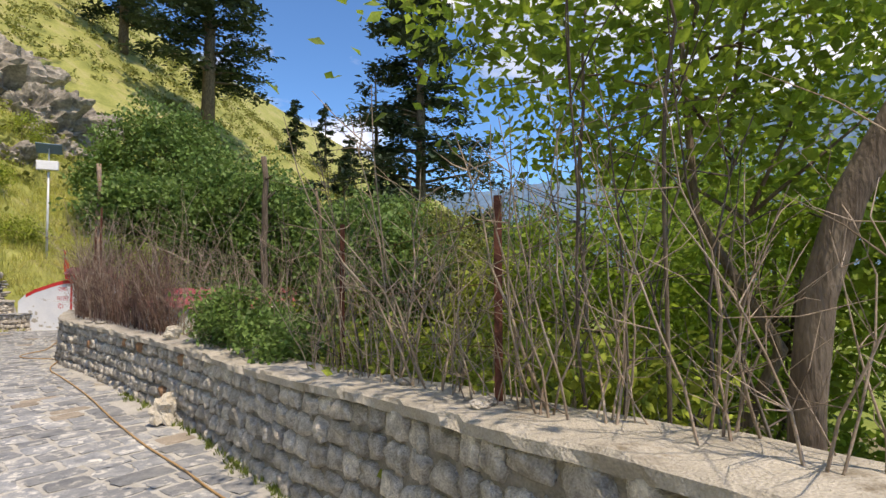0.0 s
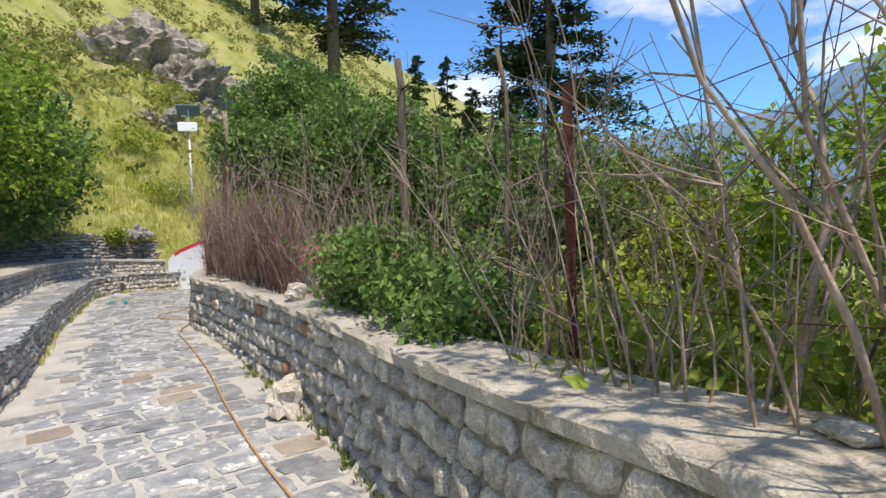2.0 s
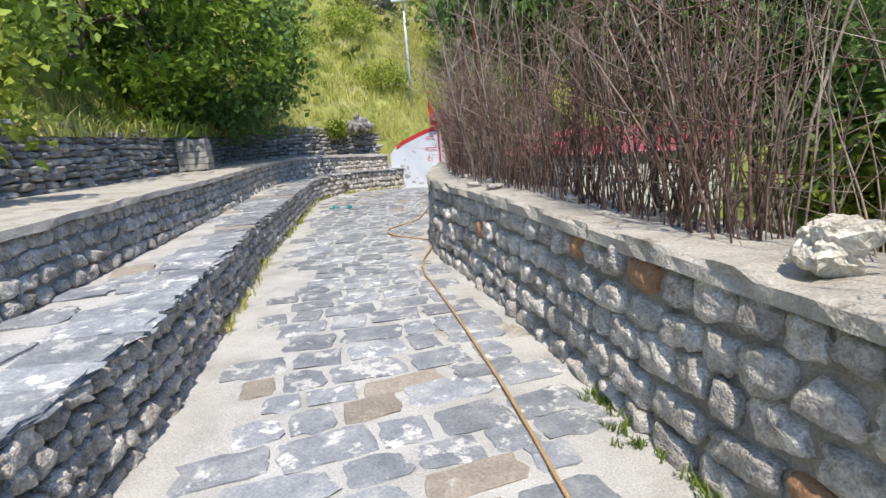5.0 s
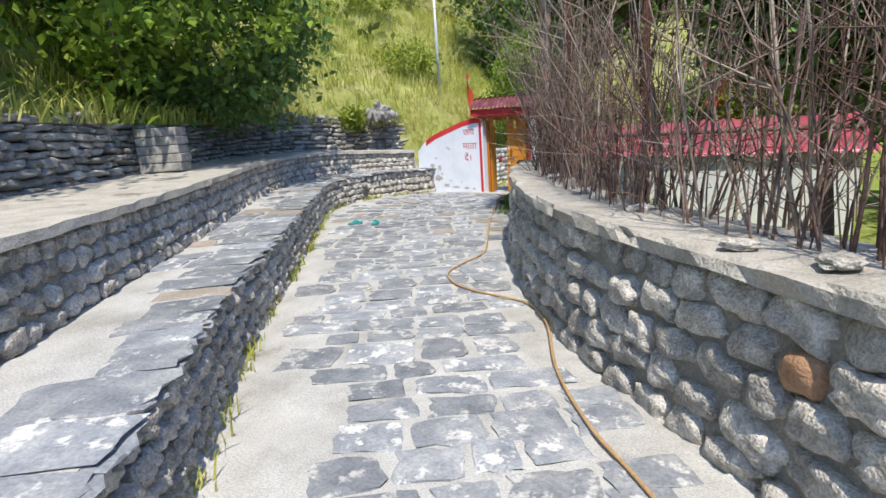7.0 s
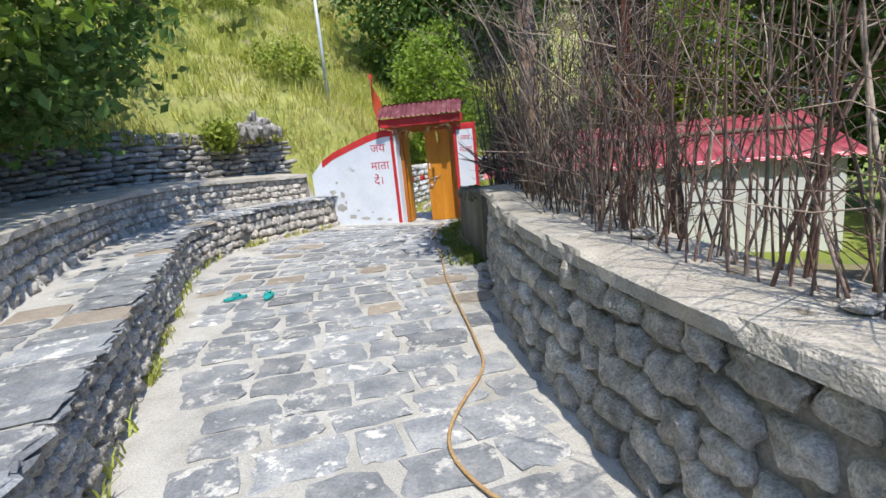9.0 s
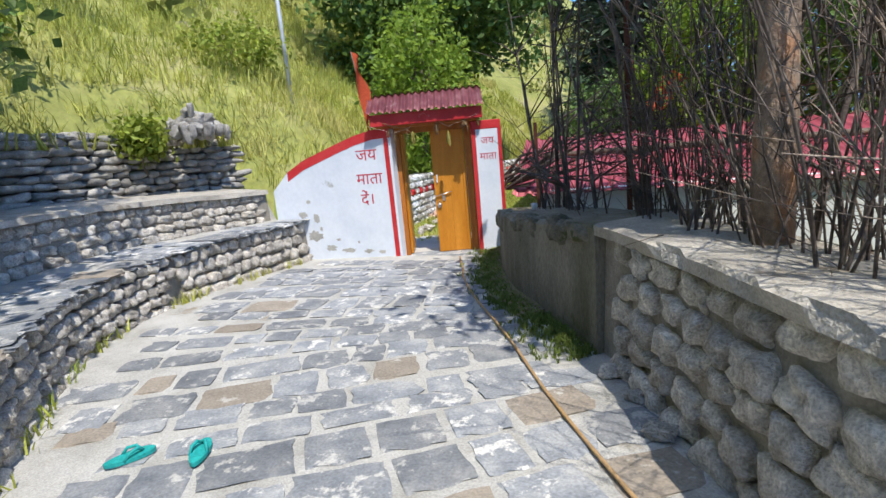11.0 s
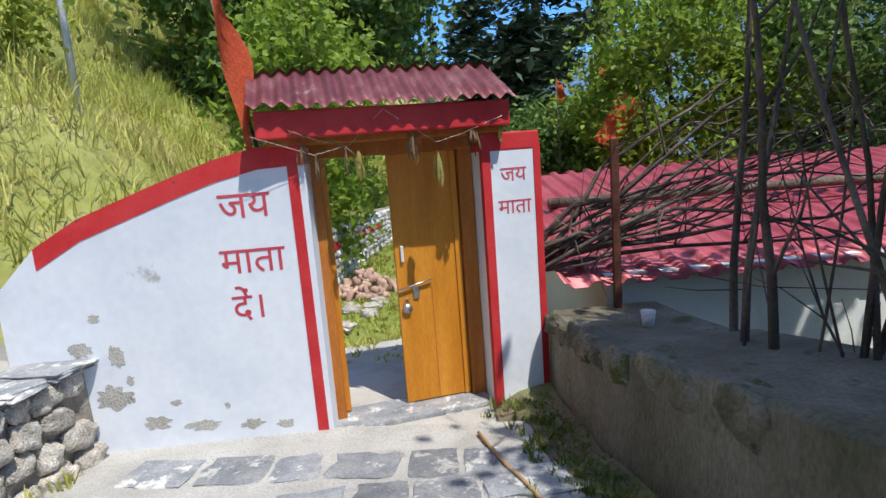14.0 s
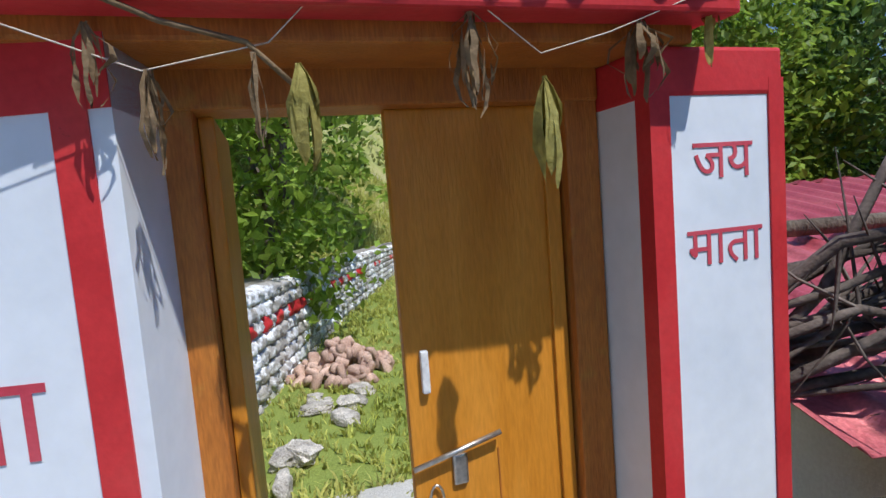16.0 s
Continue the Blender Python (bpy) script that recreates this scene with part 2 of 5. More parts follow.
    "thread": material("pale_thread", [(0.55, 0.50, 0.42), (0.62, 0.57, 0.5)], 20, 0.9, bump=0, vary=0.02),
    "flag": material("orange_red_cloth", [(0.58, 0.085, 0.035), (0.68, 0.14, 0.06)], 5, 0.8, bump=0.3, vary=0.05, translucent=0.3, spots=(0.72, 0.45, 0.35), spot_scale=9, spot_size=0.66),
    "painted_stone": material("white_splashed_stone", [(0.30, 0.28, 0.25), (0.45, 0.43, 0.40)], 7, 0.9, bump=0.6, vary=0.2, island=True, spots=(0.72, 0.73, 0.74), spot_scale=3.5, spot_size=0.49),
    "brick": material("broken_brick", [(0.40, 0.25, 0.19), (0.54, 0.39, 0.31)], 8, 0.9, bump=0.4, vary=0.25),
    "plastic": material("white_plastic", [(0.68, 0.69, 0.7), (0.75, 0.76, 0.77)], 4, 0.5, bump=0.05),
    # blue of the valley haze is mixed into this base colour
    "far": material("haze_blue_mountain", [(0.10, 0.17, 0.25), (0.15, 0.23, 0.32)], 0.006, 1.0, bump=0, fine=0.05, vary=0.02),
    "far_wood": material("wooded_valley_side", [(0.035, 0.07, 0.035), (0.06, 0.10, 0.05)], 0.03, 1.0, bump=0, fine=0.4, vary=0.02),
}


# ---------- mesh helpers ----------
def part(name, geo, mat, parent=None, label="", smooth=True):
    """Links a bmesh, or (vertices, faces), as one mesh object, under a thing or a part if given."""
    me = bpy.data.meshes.new(name)
    if isinstance(geo, tuple):
        me.from_pydata([tuple(v) for v in geo[0]], [], geo[1])
    else:
        geo.to_mesh(me)
        geo.free()
    me.materials.append(M[mat])
    if smooth:
        me.polygons.foreach_set("use_smooth", [True] * len(me.polygons))
    ob = new(name, me)
    if parent:
        ob.parent = parent
    if label:
        ob["label"] = label
    return ob


def thing(name, label, category, group="", kind="", at=(0, 0, 0)):
    ob = new(name)
    ob.empty_display_size = 0.1
    ob.location = at
    return tagged(ob, label, category, group, kind)


def box(a, b, bevel=0.0, m=None):
    """A bmesh box from corner a to corner b with bevelled edges."""
    bm = bmesh.new()
    bmesh.ops.create_cube(bm, size=1)
    for v in bm.verts:
        v.co = Vector([a[i] + (b[i] - a[i]) * (v.co[i] + 0.5) for i in range(3)])
    if bevel:
        bmesh.ops.bevel(bm, geom=bm.edges[:], offset=bevel, segments=2, affect="EDGES", profile=0.6)
    if m is not None:
        bm.transform(m)
    return bm


def tube(points, radii, sides=6, closed=True):
    """Vertices and faces of a tapered tube along points."""
    vs, fs = [], []
    pts = [Vector(p) for p in points]
    for i, p in enumerate(pts):
        d = (pts[min(i + 1, len(pts) - 1)] - pts[max(i - 1, 0)])
        d = d.normalized() if d.length else Vector((0, 0, 1))
        a = d.cross(Vector((0.31, 0.87, 0.12)) if abs(d.z) > 0.8 else Vector((0, 0, 1))).normalized()
        b = d.cross(a)
        r = radii[i] if hasattr(radii, "__len__") else radii
        for k in range(sides):
            t = 2 * math.pi * k / sides
            vs.append(p + (a * math.cos(t) + b * math.sin(t)) * r)
    for i in range(len(pts) - 1):
        for k in range(sides):
            k2 = (k + 1) % sides
            fs.append((i * sides + k, i * sides + k2, (i + 1) * sides + k2, (i + 1) * sides + k))
    if closed:
        fs.append(tuple(range(sides))[::-1])
        fs.append(tuple((len(pts) - 1) * sides + k for k in range(sides)))
    return vs, fs


class Heap:
    """Gathers many small pieces into one mesh."""
    def __init__(self):
        self.v, self.f = [], []

    def add(self, vs, fs, m=None):
        o = len(self.v)
        self.v += [m @ Vector(v) for v in vs] if m is not None else list(vs)
        self.f += [tuple(i + o for i in f) for f in fs]

    def made(self):
        return self.v, self.f


class Line:
    """A smooth way through the plan, by its length."""
    def __init__(self, pts, z=None):
        p = [Vector(q) for q in pts]
        fine = []
        for i in range(len(p) - 1):
            a, b, c, d = p[max(i - 1, 0)], p[i], p[i + 1], p[min(i + 2, len(p) - 1)]
            for k in range(8):
                t = k / 8
                fine.append(0.5 * ((2 * b) + (c - a) * t + (2 * a - 5 * b + 4 * c - d) * t * t + (3 * b - a - 3 * c + d) * t ** 3))
        fine.append(p[-1])
        self.p = np.array([tuple(q) for q in fine])
        self.s = np.r_[0, np.cumsum(np.linalg.norm(np.diff(self.p[:, :2], axis=0), axis=1))]
        self.length = self.s[-1]

    def at(self, s):
        return np.array([np.interp(s, self.s, self.p[:, k]) for k in range(self.p.shape[1])])

    def along(self, s):
        d = self.at(min(s + 0.15, self.length))[:2] - self.at(max(s - 0.15, 0))[:2]
        return d / np.linalg.norm(d)

    def side(self, x, y):
        """Signed distance, positive to the left of the way, and the length along it; for arrays."""
        P = np.stack([np.ravel(x), np.ravel(y)], 1)
        if len(P) == 1:
            A, B = self.p[:-1, :2], self.p[1:, :2]
            D = B - A
            n2 = np.maximum((D * D).sum(1), 1e-9)
            u = np.clip(((P - A) * D).sum(1) / n2, 0, 1)
            q = P - (A + u[:, None] * D)
            r = np.hypot(q[:, 0], q[:, 1])
            i = int(r.argmin())
            e = P[0] - A[i]
            return np.array([r[i] * np.sign(D[i, 0] * e[1] - D[i, 1] * e[0])]), np.array([self.s[i] + u[i] * math.sqrt(n2[i])])
        best = np.full(len(P), 1e9)
        sign, along = np.zeros(len(P)), np.zeros(len(P))
        A, B = self.p[:-1, :2], self.p[1:, :2]
        for a, b, s0 in zip(A, B, self.s):
            d = b - a
            n2 = d @ d
            if n2 < 1e-9:
                continue
            u = np.clip((P - a) @ d / n2, 0, 1)
            q = P - (a + u[:, None] * d)
            r = np.hypot(q[:, 0], q[:, 1])
            w = r < best
            best[w], along[w] = r[w], (s0 + u * math.sqrt(n2))[w]
            sign[w] = np.sign(d[0] * (P[:, 1] - a[1]) - d[1] * (P[:, 0] - a[0]))[w]
        return best * sign, along


def rnd(a, b):
    return rng.uniform(a, b)


# ---------- plan ----------
CENTRE = Line([(2.0, -5, 1.5), (1.2, -2.2, 1.32), (0.6, -0.72, 1.22), (0.05, 0.53, 1.12), (-0.59, 1.83, 1.02), (-0.95, 2.45, 0.97), (-1.44, 3.0, 0.92), (-2.03, 3.65, 0.87), (-2.7, 4.2, 0.835), (-3.4, 4.75, 0.82),
               (-5.2, 6.1, 0.83), (-6.8, 7.3, 0.86), (-8.05, 8.4, 0.88), (-8.83, 9.2, 0.88), (-10.0, 10.6, 0.855), (-11.16, 11.93, 0.845), (-12.2, 13.3, 0.84), (-13.0, 14.6, 0.84), (-13.6, 15.8, 0.84), (-13.86, 17.1, 0.82),
               (-14.05, 18.2, 0.75), (-14.1, 19.3, 0.67), (-14.0, 24, 0.60), (-13.5, 40, 0.58)])
RIGHT = Line([(3.0, -5), (2.45, -1.6), (1.95, 0.2), (1.3, 1.35), (0.7, 2.05), (0.3, 2.6), (-0.3, 3.3), (-0.9, 3.95), (-1.4, 4.48), (-1.9, 5.02), (-2.5, 5.67), (-3.2, 6.37), (-4.0, 7.13), (-4.6, 7.62), (-5.35, 8.23), (-6.0, 8.78), (-6.85, 9.46),
              (-7.5, 9.97), (-8.05, 10.4), (-8.55, 10.87), (-9.1, 11.5), (-9.57, 12.12), (-10.04, 12.78), (-10.66, 13.8), (-11.0, 14.6), (-11.24, 15.1), (-11.42, 15.48), (-11.75, 15.98), (-12.1, 16.55), (-12.42, 17.05), (-12.68, 17.68), (-12.85, 18.2),
              (-13.0, 18.8), (-13.16, 19.8)])
BENCH = Line([(-2.6, -5), (-3.2, -1), (-4.0, 1.4), (-4.8, 3.3), (-5.4, 4.3), (-6.1, 5.2), (-6.8, 5.98), (-7.36, 6.6), (-8.12, 7.31), (-9.08, 8.22), (-9.93, 8.95), (-10.7, 9.67), (-11.6, 10.6), (-12.72, 11.74), (-14.28, 13.33), (-15.3, 14.4),
              (-15.85, 15.25), (-16.1, 16.1), (-16.12, 16.9), (-16.14, 17.7), (-16.15, 18.5), (-16.12, 19.0)])
UPPER = Line([(-4.9, -5), (-5.2, -1), (-5.8, 1.6), (-6.6, 3.6), (-7.3, 4.8), (-8.1, 5.95), (-9.15, 7.05), (-10.1, 7.98), (-11.0, 8.82), (-12.0, 9.8), (-13.2, 10.98), (-14.3, 12.0), (-15.5, 13.2), (-16.45, 14.35), (-16.95, 15.3), (-17.1, 16.3),
              (-17.05, 17.2), (-16.95, 18.1), (-16.75, 18.95)])
DRY = Line([(-6.6, -5), (-7.0, 0), (-8.0, 2.4), (-9.2, 4.4), (-10.8, 6.2), (-12.3, 7.7), (-13.7, 9.2), (-14.9, 10.5), (-16.1, 11.9), (-17.3, 13.2), (-18.2, 14.6), (-18.5, 16.4), (-18.5, 18.2), (-17.9, 19.7)])
FOOT = Line([(-6.6, -30), (-6.8, -5), (-7.3, 0), (-8.3, 2.3), (-9.5, 4.2), (-11.1, 6.0), (-12.6, 7.5), (-14.0, 9.0), (-15.2, 10.3), (-16.4, 11.7), (-17.6, 13.0), (-18.5, 14.5), (-18.8, 16.4), (-18.8, 18.2),
             (-18.2, 19.9), (-17.0, 21.5), (-16.6, 24), (-16.5, 28), (-16.2, 36), (-14.8, 44), (-10, 66), (-4, 110), (10, 220), (40, 420), (160, 1600)])


def ground_z(x, y):
    _, s = CENTRE.side(x, y)
    return np.interp(s, CENTRE.s, CENTRE.p[:, 2])


def gz(x, y):
    return float(ground_z(np.array([x]), np.array([y]))[0])


def wall_h(x, y):
    """Height of the low wall: it sinks towards the gate."""
    return float(np.interp(y, [2, 7, 10, 14, 15.6, 16.5, 17.6, 19.5], [1.04, 1.0, 0.95, 0.97, 0.92, 0.80, 0.72, 0.60]))


def rise(y):
    """How far the ground beside the lane lies above its level by the gate."""
    return float(np.interp(y, [-1, 1.6, 2.85, 4, 5, 6.1, 7.3, 8.8, 10.3, 11.8, 13.7, 15.7, 19.3, 40], [1.3, 1.08, 0.94, 0.82, 0.74, 0.68, 0.64, 0.53, 0.43, 0.36, 0.30, 0.25, 0.12, 0.08]))


def bench_h(x, y):
    return float(np.interp(y, [5, 9, 12, 15.5, 18.9], [0.63, 0.56, 0.57, 0.57, 0.64]))


def upper_h(x, y):
    return float(np.interp(y, [5, 9, 12, 15.5, 18.9], [1.17, 1.14, 1.15, 1.15, 1.13]))


def fbm(x, y, scale, seed=0.0):
    return np.array([noise.fractal(Vector((a * scale + seed, b * scale - seed, seed)), 0.9, 2.1, 5) for a, b in zip(np.ravel(x), np.ravel(y))])


def smooth(a, b, v):
    t = np.clip((v - a) / (b - a), 0, 1)
    return t * t * (3 - 2 * t)


def terrain_z(x, y):
    """Height of the land: the lane, the terraces and the hill on one side, the garden and the valley on the other."""
    x, y = np.ravel(x).astype(float), np.ravel(y).astype(float)
    g = ground_z(x, y)
    dr, _ = RIGHT.side(x, y)
    dr = -dr
    db, _ = BENCH.side(x, y)
    du, _ = UPPER.side(x, y)
    df, sf = FOOT.side(x, y)
    z = g - 0.03
    inside = y < 19.4
    # garden and valley beyond the low wall
    right = (dr > 0.25) & (x > -13.2 - 0.02 * (y - 19)) & (db < 0)
    far = np.hypot(x + 6, y - 10)
    drop = np.interp(y + 0 * x, [4, 8, 12], [0.55, 0.4, 0.05])
    zr = g + drop * (1 - smooth(1.0, 5.0, dr)) - 0.85 * smooth(1.0, 5.0, dr) - 0.10 * np.clip(far - 14, 0, 60) - 0.3 * np.clip(far - 74, 0, 90)
    z = np.where(right, zr, z)
    # terrace behind the bench
    left = (db > 0.25) & inside
    z = np.where(left, g + np.interp(y, [9, 12, 15.5, 18.9], [0.40, 0.40, 0.4, 0.45]), z)
    z = np.where((du > 0.2) & inside, g + np.interp(y, [9, 12, 15.5, 18.9], [1.08, 1.09, 1.09, 1.07]), z)
    # lawn beyond the gate
    lawn = (y >= 19.4) & (x <= -12.6 + np.clip(y - 24, 0, 40) * 0.3)
    z = np.where(lawn, 0.58 + 0.0 * x, z)
    base = np.interp(y, [-5, 6, 18, 20, 24, 30], [1.9, 2.15, 2.05, 1.75, 0.95, 0.65]) + smooth(0.3, 1.5, df) * np.interp(y, [-5, 6, 18, 20, 24, 30], [0.6, 0.8, 0.9, 0.8, 0.4, 0])
    hill = base + 0.82 * np.clip(df, 0, 70) + 0.45 * np.clip(df - 70, 0, 60)
    near = np.clip(df / 10, 0, 1)
    hill = hill + near * (fbm(x, y, 0.09, 3.0) * 2.2 + fbm(x, y, 0.35, 8.0) * 0.5) + 0.12 * fbm(x, y, 1.1, 1.0)
    z = np.where(df > 0, hill, z)
    return z


def tz(x, y):
    return float(terrain_z(np.array([x]), np.array([y]))[0])


# ---------- the land ----------
def steps(lo, hi, fine_lo, fine_hi, fine, grow):
    v = list(np.arange(fine_lo, fine_hi + 1e-6, fine))
    d = fine
    while v[-1] < hi:
        d *= grow
        v.append(v[-1] + d)
    d = fine
    while v[0] > lo:
        d *= grow
        v.insert(0, v[0] - d)
    return np.array(v)


gx, gy = steps(-420, 900, -24, 4, 0.28, 1.11), steps(-300, 1500, -3, 32, 0.28, 1.11)
XX, YY = np.meshgrid(gx, gy)
ZZ = terrain_z(XX, YY).reshape(XX.shape)
nx, ny = len(gx), len(gy)
faces = [(j * nx + i, j * nx + i + 1, (j + 1) * nx + i + 1, (j + 1) * nx + i) for j in range(ny - 1) for i in range(nx - 1)]
ground = part("ground", (np.stack([XX.ravel(), YY.ravel(), ZZ.ravel()], 1), faces), "hill")
for k in ("soil", "lawn", "cement"):
    ground.data.materials.append(M[k])
cx = np.array([(gx[f[0] % nx] + gx[f[0] % nx + 1]) / 2 for f in faces])
cy = np.array([(gy[f[0] // nx] + gy[f[0] // nx + 1]) / 2 for f in faces])
cr, cb, cf = -RIGHT.side(cx, cy)[0], BENCH.side(cx, cy)[0], FOOT.side(cx, cy)[0]
idx = np.where(cf > 0, 0, np.where(cy > 19.6, 2, np.where((cr > 0.2), np.where(cr > 9, 2, 1), 3)))
ground.data.polygons.foreach_set("material_index", [int(v) for v in idx])
tagged(ground, "grassy hillside, garden and lawn around the lane", "ground", kind="structure")


def ridge(name, label, mat, rows, seed):
    """A far mountain: a strip with a broken crest that reaches down below the valley."""
    vs, fs = [], []
    cols = 90
    (x0, y0, h0), (x1, y1, h1) = rows
    for i in range(cols + 1):
        t = i / cols
        x, y = x0 + (x1 - x0) * t, y0 + (y1 - y0) * t
        h = h0 + (h1 - h0) * t
        h *= 1 + 0.5 * noise.fractal(Vector((t * 4 + seed, seed, 0)), 1.0, 2.0, 6)
        out = Vector((x, y, 0)).normalized()
        for k in range(7):
            w = k / 6
            q = Vector((x, y, 0)) + out * (w * 500)
            vs.append((q.x, q.y, -160 + (h + 160) * w + (0 if k in (0, 6) else 26 * noise.noise(Vector((i * 0.35, k * 0.9, seed))))))
    for i in range(cols):
        for k in range(6):
            a = i * 7 + k
            fs.append((a, a + 7, a + 8, a + 1))
    return tagged(part(name, (vs, fs), mat), label, "mountain", kind="structure")


ridge("backdrop", "distant mountain across the valley, coloured haze blue", "far", ((-900, 2300, 190), (2600, 1200, 860)), 2.3)
ridge("backdrop", "wooded dark green valley side", "far_wood", ((150, 420, -30), (900, 150, 110)), 5.1)


# ---------- stones ----------
def stone_mesh(name, mat, seed, square=3.0, rough=0.10, cuts=3, facets=0):
    """A rounded, uneven block of unit size; its face looks along -y."""
    bm = bmesh.new()
    bmesh.ops.create_cube(bm, size=2)
    bmesh.ops.subdivide_edges(bm, edges=bm.edges[:], cuts=cuts, use_grid_fill=True)
    for v in bm.verts:
        c = v.co.copy()
        r = (abs(c.x) ** square + abs(c.y) ** square + abs(c.z) ** square) ** (1 / square)
        c = c / r
        k = 1 + rough * noise.fractal(Vector(c) * 1.3 + Vector((seed * 7.3, seed, -seed)), 1.0, 2.0, 3)
        v.co = c * k * 0.5
    chips = random.Random(seed * 31)
    for _ in range(facets):
        n = Vector((chips.uniform(-1, 1), chips.uniform(-1, 1), chips.uniform(-1, 1))).normalized()
        reach = max(v.co.dot(n) for v in bm.verts) * chips.uniform(0.78, 0.92)
        for v in bm.verts:
            over = v.co.dot(n) - reach
            if over > 0:
                v.co -= n * over * 0.9
    me = bpy.data.meshes.new(name)
    bm.to_mesh(me)
    bm.free()
    me.materials.append(M[mat])
    me.polygons.foreach_set("use_smooth", [True] * len(me.polygons))
    return me


def as_lists(me):
    return [v.co.copy() for v in me.vertices], [tuple(p.vertices) for p in me.polygons]


ROUND = [stone_mesh("stone", "stone", i + 1, 4.2, 0.32, 5, 7) for i in range(14)]
RUSTY = [stone_mesh("stone", "rust_stone", 30 + i, 3.2, 0.2) for i in range(2)]
ROUND_L = [as_lists(m) for m in ROUND]
FLAG = [stone_mesh("flagstone", "slate", 50 + i, 12.0, 0.24, 3) for i in range(8)]
FLAG_B = [stone_mesh("flagstone", "brown_slate", 70 + i, 7.0, 0.20, 2) for i in range(2)]
FLAG_L = [as_lists(m) for m in FLAG]
for me in FLAG + FLAG_B:
    me.polygons.foreach_set("use_smooth", [False] * len(me.polygons))


def wall_stones(line, s0, s1, side, z0, z1, size, parent, near, proud=0.06, depth=0.22, batter=0.06, rusty=0.03, flat=1.0, tilt=0.0):
    """Lays courses of stones on a wall's face; near: the stretch whose stones are single parts, the others are joined."""
    joined, count = Heap(), 0
    total = max(z1(*line.at((s0 + s1) / 2)[:2]) - z0(*line.at((s0 + s1) / 2)[:2]), 0.2)
    n_courses = max(2, round(total / (size * 0.86)))
    for course in range(n_courses):
        s = s0 + rnd(0, size)
        while s < s1:
            w = size * rnd(0.8, 1.55) * (1.12 if course < n_courses // 2 else 0.95)
            if s + w > s1:
                break
            mid = s + w / 2
            x, y = line.at(mid)[:2]
            d = line.along(mid)
            nrm = np.array([-d[1], d[0]]) * side
            a, b = z0(x, y), z1(x, y)
            ch = (b - a) / n_courses
            zc = a + ch * (course + 0.5) + rnd(-0.1, 0.1) * ch
            up = (zc - a) / max(b - a, 0.1)
            off = proud - depth / 2 - batter * up + rnd(-0.012, 0.018)
            px, py = x + nrm[0] * off, y + nrm[1] * off
            ang = math.atan2(d[1], d[0])
            hh = ch * rnd(0.84, 1.0)
            m = Matrix.Translation((px, py, zc)) @ Matrix.Rotation(ang, 4, "Z") @ Matrix.Rotation(rnd(-0.22, 0.22) + tilt, 4, "Y") @ Matrix.Rotation(rnd(-0.14, 0.14), 4, "Z") @ Matrix.Rotation(rng.choice((0, math.pi)), 4, "Z") @ Matrix.Diagonal((w * 0.94, depth, hh * flat, 1))
            if near[0] <= mid <= near[1] and count < 300:
                count += 1
                me = rng.choice(RUSTY) if rng.random() < rusty else rng.choice(ROUND)
                ob = new("stone", me)
                ob.parent = parent
                ob.matrix_basis = m
            else:
                joined.add(*rng.choice(ROUND_L), m)
            s += w
    if joined.v:
        tagged(part("stonework", joined.made(), "stone_far", parent), kind="stuff")


def strip(line, s0, s1, side, offs, name, mat, parent=None, step=0.25, jitter=0.0, cap_ends=True):
    """A profile, given by (offset, height function) pairs, drawn along a line."""
    vs, fs = [], []
    n = max(2, int((s1 - s0) / step) + 1)
    k = len(offs)
    for i in range(n):
        s = s0 + (s1 - s0) * i / (n - 1)
        x, y = line.at(s)[:2]
        d = line.along(s)
        nrm = np.array([-d[1], d[0]]) * side
        for j, (o, h) in enumerate(offs):
            jit = jitter * noise.fractal(Vector((s * 2.7, j * 3.1, 0)), 1.0, 2.0, 4)
            px, py = x + nrm[0] * (o + jit), y + nrm[1] * (o + jit)
            vs.append((px, py, h(x, y) + jit * 0.6))
    for i in range(n - 1):
        for j in range(k - 1):
            a = i * k + j
            fs.append((a, a + 1, a + k + 1, a + k))
        a = i * k
        fs.append((a + k - 1, a, a + k, a + k + k - 1))
    if cap_ends:
        fs.append(tuple(range(k))[::-1])
        fs.append(tuple((n - 1) * k + j for j in range(k)))
    bm = bmesh.new()
    bv = [bm.verts.new(v) for v in vs]
    for f in fs:
        bm.faces.new([bv[i] for i in f])
    bmesh.ops.recalc_face_normals(bm, faces=bm.faces[:])
    return part(name, bm, mat, parent, smooth=False)


# low wall beside the lane: core, cement cap
wall_top = lambda x, y: gz(x, y) + wall_h(x, y)
s_end = RIGHT.length - 0.05
s_render = float(RIGHT.side(np.array([-11.48]), np.array([15.62]))[1][0])
s_first = 2.2
wall_right = thing("wall_right", "low wall of round grey stones set in cement beside the lane", "wall", kind="structure")
strip(RIGHT, 0, s_render, 1, [(-0.02, lambda x, y: gz(x, y) - 0.25), (-0.07, lambda x, y: wall_top(x, y) - 0.09), (-0.62, lambda x, y: wall_top(x, y) - 0.09), (-0.62, lambda x, y: gz(x, y) - 0.9)], "wall_core", "mortar", wall_right)
strip(RIGHT, 0, s_render, 1, [(0.0, lambda x, y: wall_top(x, y) - 0.085), (0.0, lambda x, y: wall_top(x, y) - 0.02), (-0.03, wall_top), (-0.60, lambda x, y: wall_top(x, y) + 0.01), (-0.64, lambda x, y: wall_top(x, y) - 0.3)], "wall_cap", "cap", wall_right, 0.09, 0.05)
wall_rendered = thing("wall_rendered", "rough grey cement-rendered stretch of low wall near the gate", "wall", kind="structure")
